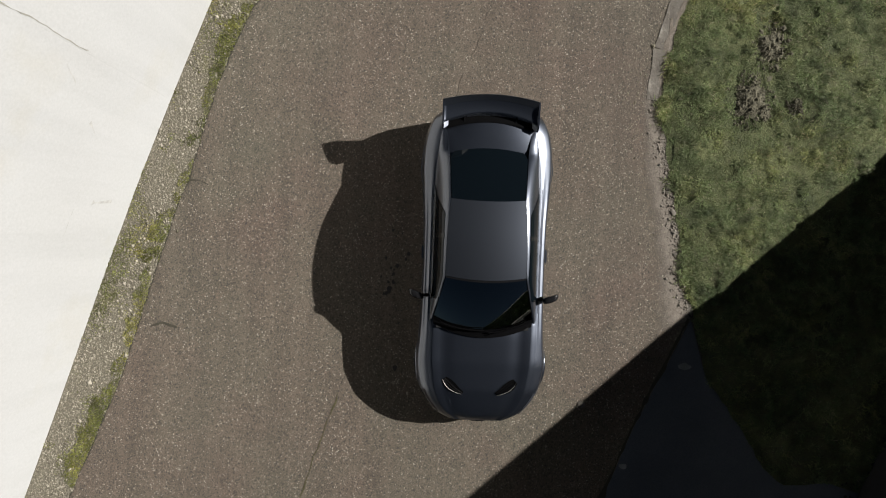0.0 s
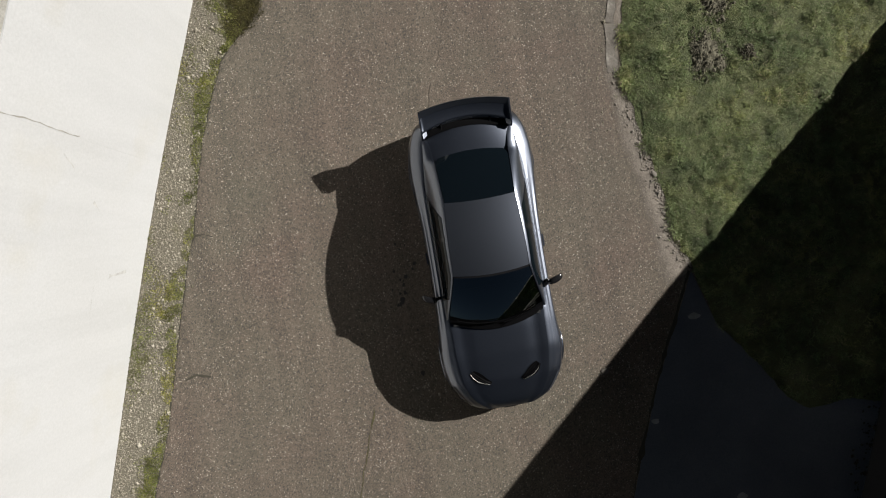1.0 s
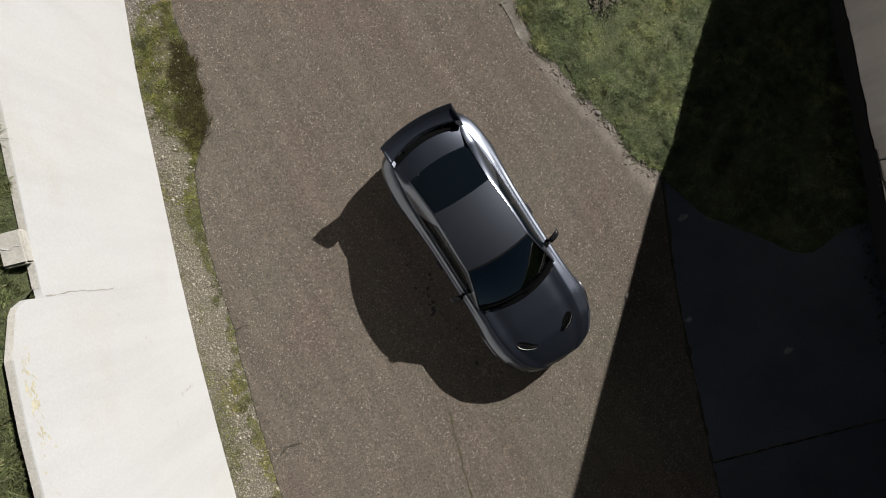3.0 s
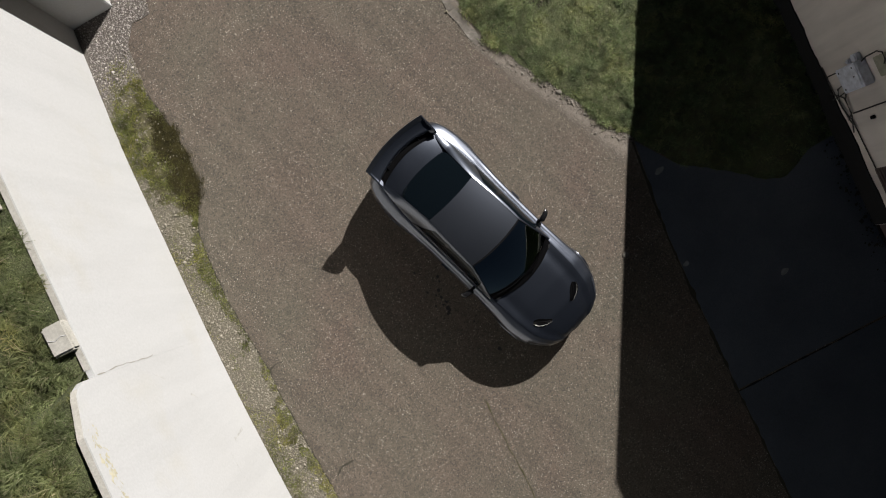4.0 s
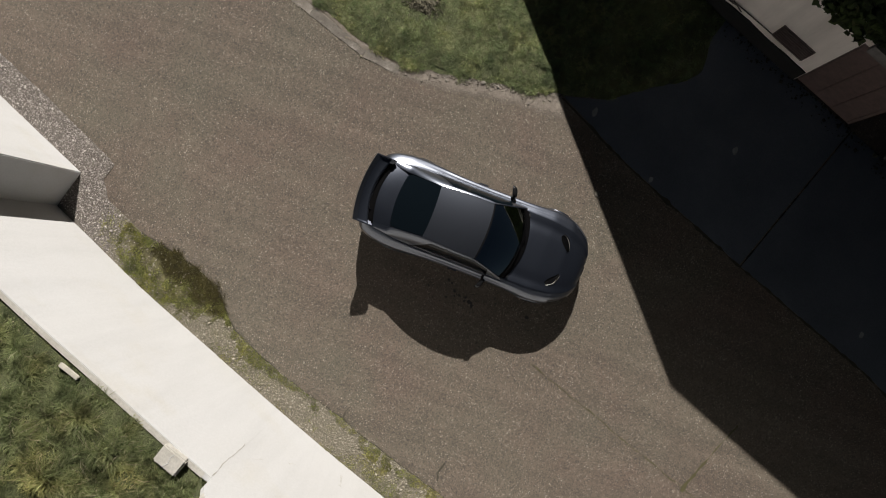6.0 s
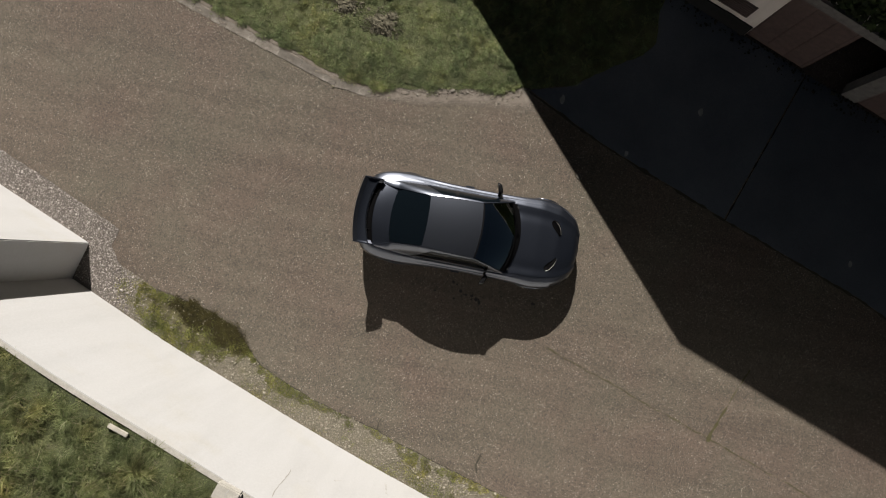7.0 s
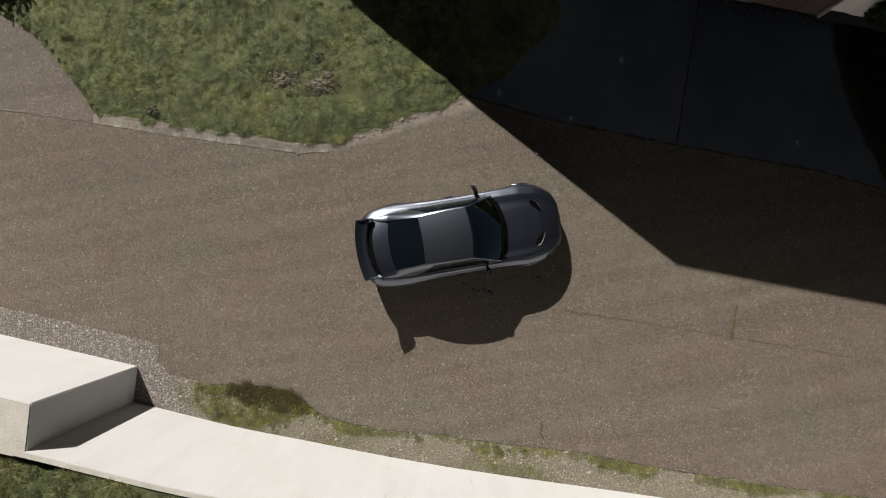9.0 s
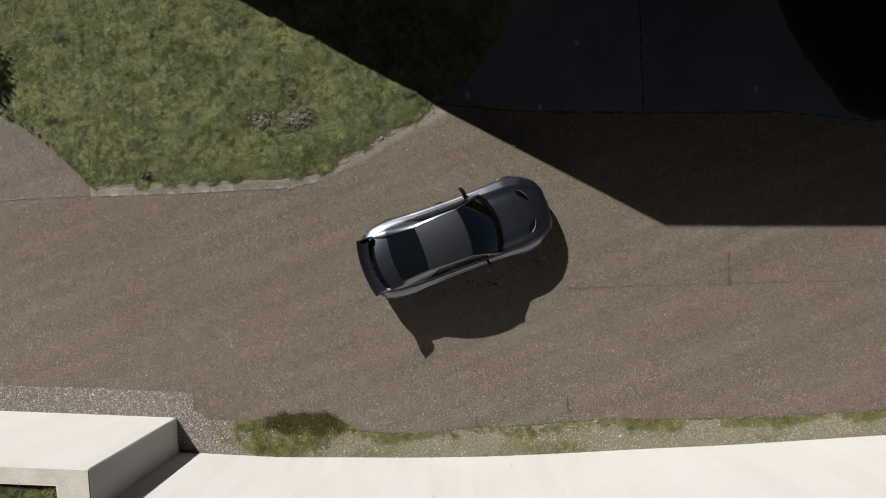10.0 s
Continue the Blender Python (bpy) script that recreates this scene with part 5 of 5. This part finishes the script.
for y0, y1 in ((-0.66, 0.30), (0.32, 1.10)):
    d = skin("door", y0, y1, 0.50, 0.93, car_paint, car, 0.004, False, 24, 16)
    mirrored(d)
    bm = bmesh.new()
    box(bm, 0.862, 0.90, y1 - 0.24, y1 - 0.05, 0.75, 0.785, 0.012)
    h = part("door_handle", bm, car_paint, d, "small body-coloured door handle")
    h2 = mirrored(h)
intake = skin("bumper_intake", -2.265, -1.84, 0.78, 0.96, black_trim, car, 0.004, False, 14, 8, label="black air intake in the bumper")
mirrored(intake)
skin("front_splitter", -2.27, -1.75, 0.955, 1.0, black_trim, car, 0.02, True, 24, 3)
sill = skin("side_skirt", -1.05, 1.0, 0.95, 1.0, black_trim, car, 0.015, False, 20, 3)
mirrored(sill)
lamp = skin("headlight", -2.16, -1.82, 0.58, 0.70, lamp_glass, car, 0.005, False, 14, 8, label="swept-back clear headlight")
mirrored(lamp)
tail = skin("tail_light", 2.08, 2.24, 0.66, 0.78, tail_red, car, 0.005, False, 12, 8, label="dark red tail light")
mirrored(tail)
bm = bmesh.new()
box(bm, -0.27, 0.27, -2.283, -2.28, 0.22, 0.5, 0.02)
box(bm, -0.12, 0.12, -2.265, -2.28, 0.3, 0.57, 0.03)
part("grille", bm, black_trim, car)

# greenhouse
def screen_point(a, b):
    p0 = Vector((0.715 * a, -0.97 + 0.19 * a * a, 0.985 - 0.025 * a * a))
    p1 = Vector((0.545 * a, -0.20 + 0.05 * a * a, 1.412 - 0.047 * a * a))
    p = p0.lerp(p1, b)
    k = 4 * b * (1 - b) * 0.028
    return p + Vector((0, -0.45 * k, 0.9 * k))


def rear_point(a, b):
    p0 = Vector((0.505 * a, 0.865 + 0.03 * a * a, 1.398 - 0.043 * a * a))
    p1 = Vector((0.55 * a, 1.635 - 0.065 * a * a, 1.095 - 0.03 * a * a))
    p = p0.lerp(p1, b)
    k = 4 * b * (1 - b) * 0.03
    return p + Vector((0, 0.3 * k, 0.95 * k))


def roof_point(a, b):
    p = screen_point(a, 1.0).lerp(rear_point(a, 0.0), b)
    arch = 4 * b * (1 - b)
    return p + Vector((a * 0.012 * arch, 0, 0.034 * arch))


def lattice(name, fn, na, nb, material, parent, a0=-1.0, a1=1.0, b0=0.0, b1=1.0, out=Vector((0, 0, 0)), label=""):
    A, B = np.linspace(a0, a1, na), np.linspace(b0, b1, nb)
    v = [tuple(Vector(fn(a, b)) + out) for b in B for a in A]
    f = [(i * na + j, i * na + j + 1, (i + 1) * na + j + 1, (i + 1) * na + j) for i in range(nb - 1) for j in range(na - 1)]
    ob = from_arrays(name, v, f, material, True, parent)
    if label:
        ob["label"] = label
    return ob


lattice("roof", roof_point, 25, 30, car_roof, car, label="satin carbon-grey roof panel")
ws = lattice("windscreen", screen_point, 25, 16, screen_glass, car, -0.985, 0.985, 0.03, 1.0, label="raked clear windscreen")
lattice("windscreen_band", screen_point, 25, 4, gloss_black, ws, -0.985, 0.985, 0.965, 1.0, Vector((0, -0.002, 0.004)))
lattice("windscreen_band", screen_point, 25, 4, black_trim, ws, -0.985, 0.985, 0.03, 0.10, Vector((0, -0.002, 0.004)))
lattice("rear_window", lambda a, b: rear_point(a * (1 - 0.11 * max(0.0, (b - 0.8) / 0.185) ** 3), b), 25, 16, dark_glass, car, -0.985, 0.985, 0.0, 0.985, label="black tinted rear window")

rail_pts = [screen_point(1, b) for b in np.linspace(0, 1, 14)] + [roof_point(1, b) for b in np.linspace(0, 1, 22)[1:]] + [rear_point(1, b) for b in np.linspace(0, 1, 14)[1:]] + [Vector(p) for p in ((0.565, 1.70, 1.05), (0.585, 1.84, 1.025), (0.60, 1.95, 0.99))]


def belt_for(p, t):
    y = max(-0.93, min(1.98, p.y * 1.02 - 0.01))
    return Vector((float(edge_x_of(y)) + 0.004, y, float(edge_z_of(y)) + 0.004))


def side_point(t, v):
    """The upper side, t along the roof rail, v from rail (0) down to the belt line (1)."""
    i = t * (len(rail_pts) - 1)
    k = min(int(i), len(rail_pts) - 2)
    r = rail_pts[k].lerp(rail_pts[k + 1], i - k)
    b = belt_for(r, t)
    fx, fz = math.sin(v * math.pi / 2) ** 0.9, 1 - math.cos(v * math.pi / 2) ** 1.15
    return Vector((r.x + (b.x - r.x) * (0.35 * v + 0.65 * fx), r.y + (b.y - r.y) * v, r.z + (b.z - r.z) * (0.35 * v + 0.65 * fz)))


cab = lattice("cabin_side", lambda t, v: side_point(t, v), 70, 16, car_paint, car, 0, 1, 0, 1)
cab2 = mirrored(cab)
for t0, t1 in ((0.13, 0.47), (0.482, 0.76)):
    g = lattice("side_window", lambda t, v: side_point(t, (lambda w: w + (0.96 - w) * v)(float(np.interp(t, [0.1, 0.3, 0.6, 0.76], [0.06, 0.11, 0.16, 0.93])))) + Vector((0.007, 0, 0.003)), 24, 8, dark_glass, car, t0, t1, 0.0, 1.0, label="dark side window")
    mirrored(g)
pillar = lattice("door_pillar", lambda t, v: side_point(t, v) + Vector((0.008, 0, 0.004)), 4, 8, gloss_black, car, 0.464, 0.488, 0.12, 0.97, label="black door pillar")
mirrored(pillar)
trim_line = lattice("roof_rail", lambda t, v: side_point(t, v) + Vector((0.004, 0, 0.005)), 60, 3, car_paint, car, 0.02, 0.98, 0.0, 0.08)
mirrored(trim_line)

# cowl, wipers
lattice("cowl", lambda a, b: screen_point(a, 0.0) + Vector((0, -0.055 + b * 0.12, -0.004 + b * 0.028)), 25, 4, black_trim, car, -0.97, 0.97, label="black plastic scuttle panel")
for x0, x1, lift in ((-0.60, 0.02, 0.0), (0.08, 0.62, 0.0)):
    bm = bmesh.new()
    pts = [screen_point(x / 0.715, 0.06 + 0.05 * i / 8) + Vector((0, -0.02, 0.022)) for i, x in enumerate(np.linspace(x0, x1, 9))]
    tube(bm, pts, 0.010, 6)
    tube(bm, [pts[0] + Vector((0.02, -0.03, -0.01)), pts[4] + Vector((0, -0.005, 0.012))], 0.009, 6)
    part("wiper", bm, black_trim, car)

# bonnet vents
def vent(sign):
    hold = empty("bonnet_vent")
    hold.parent = car
    def at(p, q, up=0.0):
        """p along the slot from rear outside to front inside, q across it."""
        x = 0.505 - 0.265 * p + 0.055 * q
        y = -1.635 - 0.205 * p - 0.055 * q - 0.025 * math.sin(math.pi * p)
        s = 0.45 * x / float(edge_x_of(y))
        bx_, by_, bz_ = body_point(y, s)
        return (bx_ * sign, by_, bz_ + up)
    P = np.linspace(0, 1, 12)
    def strip(name, q0, q1, up0, up1, material, taper=True):
        v, f = [], []
        for i, p in enumerate(P):
            w = min(1.0, 0.55 + 2.2 * p) * (1.0 - 0.6 * max(0.0, p - 0.45) / 0.55) if taper else 1
            v += [at(p, q0 * w, up0), at(p, q1 * w, up1)]
            if i:
                f.append((2 * i - 2, 2 * i - 1, 2 * i + 1, 2 * i))
        return from_arrays(name, v, f, material, True, hold)
    strip("opening", -0.9, 1.0, 0.014, 0.014, black_trim)
    strip("slat", -0.35, -0.1, 0.018, 0.026, black_trim)
    strip("slat", 0.1, 0.3, 0.018, 0.026, black_trim)
    strip("lip", 0.64, 0.73, 0.018, 0.022, vent_lip)


vent(1.0)
vent(-1.0)

# mirrors
bm = bmesh.new()
bmesh.ops.create_uvsphere(bm, u_segments=20, v_segments=12, radius=1)
for vtx in bm.verts:
    q = vtx.co
    q = Vector([math.copysign(abs(k) ** 0.75, k) for k in q])
    flat_back = max(q.y, -1) if q.y < 0.45 else 0.45
    vtx.co = Vector((0.94 + 0.108 * q.x, -0.43 + 0.07 * flat_back + 0.035 * q.x, 1.0 + 0.062 * q.z))
box(bm, 0.77, 0.90, -0.475, -0.425, 0.94, 0.965, 0.01)
mir = part("door_mirror", bm, gloss_black, car, "gloss black door mirror", True)
mirrored(mir)

# black strip along the rear edge of the boot: painted shade of the wing
lattice("boot_spoiler", lambda a, b: Vector((0.6 * a, 1.985 - 0.1 * a * a + 0.095 * b, float(top_z(1.985 - 0.1 * a * a + 0.095 * b)) - 0.028 * a * a + 0.012 + 0.012 * b)), 25, 5, black_trim, car, label="black strip on the boot standing in for shade under the wing")

# rear wing
wing = empty("rear_wing")
wing.parent = car
wing["label"] = "tall dark rear wing with upright end plates"
def wing_at(a, c, thick):
    """a across (-1..1), c along the chord from the leading edge (0) to the trailing edge (1)."""
    y = 2.10 - 0.15 * a * a + c * (0.225 + 0.07 * a * a)
    z = 1.16 + 0.075 * c * c + 0.03 * c + 0.012 * (1 - a * a)
    return Vector((0.652 * a, y, z - thick * (0.028 * math.sin(math.pi * min(1, c * 1.02)) ** 0.7 + 0.005)))
v, f = [], []
na, nc = 31, 9
for a in np.linspace(-1, 1, na):
    for c in np.linspace(0, 1, nc):
        v.append(tuple(wing_at(a, c, 0)))
    for c in np.linspace(1, 0, nc):
        v.append(tuple(wing_at(a, c, 1)))
k = 2 * nc
for i in range(na - 1):
    for j in range(k):
        f.append((i * k + j, i * k + (j + 1) % k, (i + 1) * k + (j + 1) % k, (i + 1) * k + j))
f += [tuple(range(k)), tuple(range((na - 1) * k, na * k))]
from_arrays("aerofoil", v, f, car_paint, True, wing)
v = []
f = []
for i, a in enumerate(np.linspace(-1, 1, 31)):
    p = wing_at(a, 1.0, 0)
    q = wing_at(a, 0.72, 0)
    v += [(p.x, p.y + 0.004, p.z + 0.02), (p.x, p.y - 0.002, p.z + 0.02), (q.x, q.y, q.z + 0.004)]
    if i:
        f += [(3 * i - 3, 3 * i - 2, 3 * i + 1, 3 * i), (3 * i - 2, 3 * i - 1, 3 * i + 2, 3 * i + 1)]
from_arrays("gurney_flap", v, f, car_roof, False, wing)
# bright bar added to draw the light caught by the wing's trailing edge
bm = bmesh.new()
tube(bm, [wing_at(a, 1.0, 0) + Vector((0, 0.003, 0.021)) for a in np.linspace(-1, 1, 25)], 0.005, 6)
part("edge_trim", bm, chrome, wing, "thin bright bar standing in for light along the trailing edge")
for sg in (1, -1):
    fair = [(0.646, 1.88, 1.115), (0.646, 2.12, 1.15), (0.585, 2.06, 1.105), (0.585, 1.93, 1.085), (0.646, 1.88, 1.05), (0.646, 2.12, 1.05), (0.585, 2.06, 1.05), (0.585, 1.93, 1.05)]
    from_arrays("fairing", [(sg * x, y, z) for x, y, z in fair], [(0, 1, 2, 3), (3, 2, 6, 7), (0, 3, 7, 4), (1, 0, 4, 5), (2, 1, 5, 6)], car_paint, False, wing)
    bm = bmesh.new()
    outline = [(1.90, 1.02), (1.87, 1.1), (1.93, 1.185), (2.12, 1.245), (2.25, 1.275), (2.25, 1.1), (2.14, 1.02)]
    lo = [bm.verts.new((sg * 0.645, y, z)) for y, z in outline]
    hi = [bm.verts.new((sg * (0.668 if z > 1.07 else 0.63), y, z)) for y, z in outline]
    bm.faces.new(lo)
    bm.faces.new(hi[::-1])
    for i in range(len(lo)):
        j = (i + 1) % len(lo)
        bm.faces.new((lo[i], lo[j], hi[j], hi[i]))
    part("end_plate", bm, car_paint, wing)
    bm = bmesh.new()
    foot = [(1.95, 1.06), (2.08, 1.06), (2.19, 1.175), (2.09, 1.175)]
    lo = [bm.verts.new((sg * 0.36 - 0.01, y, z)) for y, z in foot]
    hi = [bm.verts.new((sg * 0.36 + 0.01, y, z)) for y, z in foot]
    bm.faces.new(lo)
    bm.faces.new(hi[::-1])
    for i in range(4):
        bm.faces.new((lo[i], lo[(i + 1) % 4], hi[(i + 1) % 4], hi[i]))
    part("strut", bm, gloss_black, wing)

# wheels
def lathe(bm, prof, sides=28, sx=1.0):
    rings = [[bm.verts.new((x * sx, r * math.cos(k * math.tau / sides), r * math.sin(k * math.tau / sides))) for k in range(sides)] for x, r in prof]
    for i in range(len(rings) - 1):
        for k in range(sides):
            bm.faces.new((rings[i][k], rings[i][(k + 1) % sides], rings[i + 1][(k + 1) % sides], rings[i + 1][k]))


for ya in AXLES:
    for sg in (1, -1):
        wheel = empty("wheel")
        wheel.parent = car
        wheel.location = (sg * 0.80, ya, 0.335)
        bm = bmesh.new()
        lathe(bm, [(-0.115, 0.24), (-0.12, 0.31), (-0.09, 0.333), (0.09, 0.333), (0.12, 0.31), (0.115, 0.245)])
        part("tyre", bm, rubber, wheel, "", True)
        bm = bmesh.new()
        lathe(bm, [(-0.11, 0.24), (-0.02, 0.22), (0.09, 0.235), (0.112, 0.246)], 28, sg)
        for kk in range(10):
            box(bm, 0.055, 0.085, -0.016, 0.016, 0.04, 0.235, 0.0)
            bmesh.ops.rotate(bm, verts=bm.verts[-8:], cent=(0, 0, 0), matrix=Matrix.Rotation(kk * math.tau / 10, 3, "X"))
        lathe(bm, [(0.045, 0.055), (0.09, 0.05), (0.1, 0.001)], 16)
        part("rim", bm, rim_metal, wheel)

# cabin
bm = bmesh.new()
box(bm, -0.70, 0.70, -0.95, -0.45, 0.80, 0.965, 0.05)
box(bm, -0.80, 0.80, -1.15, -0.4, 0.55, 0.80, 0.03)
part("dashboard", bm, dash_plastic, car)
bm = bmesh.new()
box(bm, -0.84, 0.84, -0.6, 1.5, 0.3, 0.36)
box(bm, -0.66, 0.66, 1.0, 1.42, 0.36, 0.88, 0.05)
part("cabin_floor", bm, dash_plastic, car)
for sx in (-0.37, 0.37):
    bm = bmesh.new()
    box(bm, sx - 0.25, sx + 0.25, -0.05, 0.5, 0.42, 0.6, 0.06)
    box(bm, sx - 0.25, sx + 0.25, 0.42, 0.6, 0.5, 1.12, 0.06)
    box(bm, sx - 0.13, sx + 0.13, 0.5, 0.6, 1.12, 1.27, 0.04)
    part("seat", bm, seat_cloth, car)
bm = bmesh.new()
tube(bm, [(0.37 + 0.17 * math.cos(a), -0.33 - 0.05 * math.sin(a), 0.93 + 0.16 * math.sin(a)) for a in np.linspace(0, math.tau, 25)], 0.016, 6)
box(bm, 0.25, 0.49, -0.36, -0.32, 0.91, 0.95, 0.01)
part("steering_wheel", bm, black_trim, car)
bm = bmesh.new()
box(bm, -0.11, 0.11, -0.16, -0.14, 1.27, 1.33, 0.01)
part("inner_mirror", bm, black_trim, car)
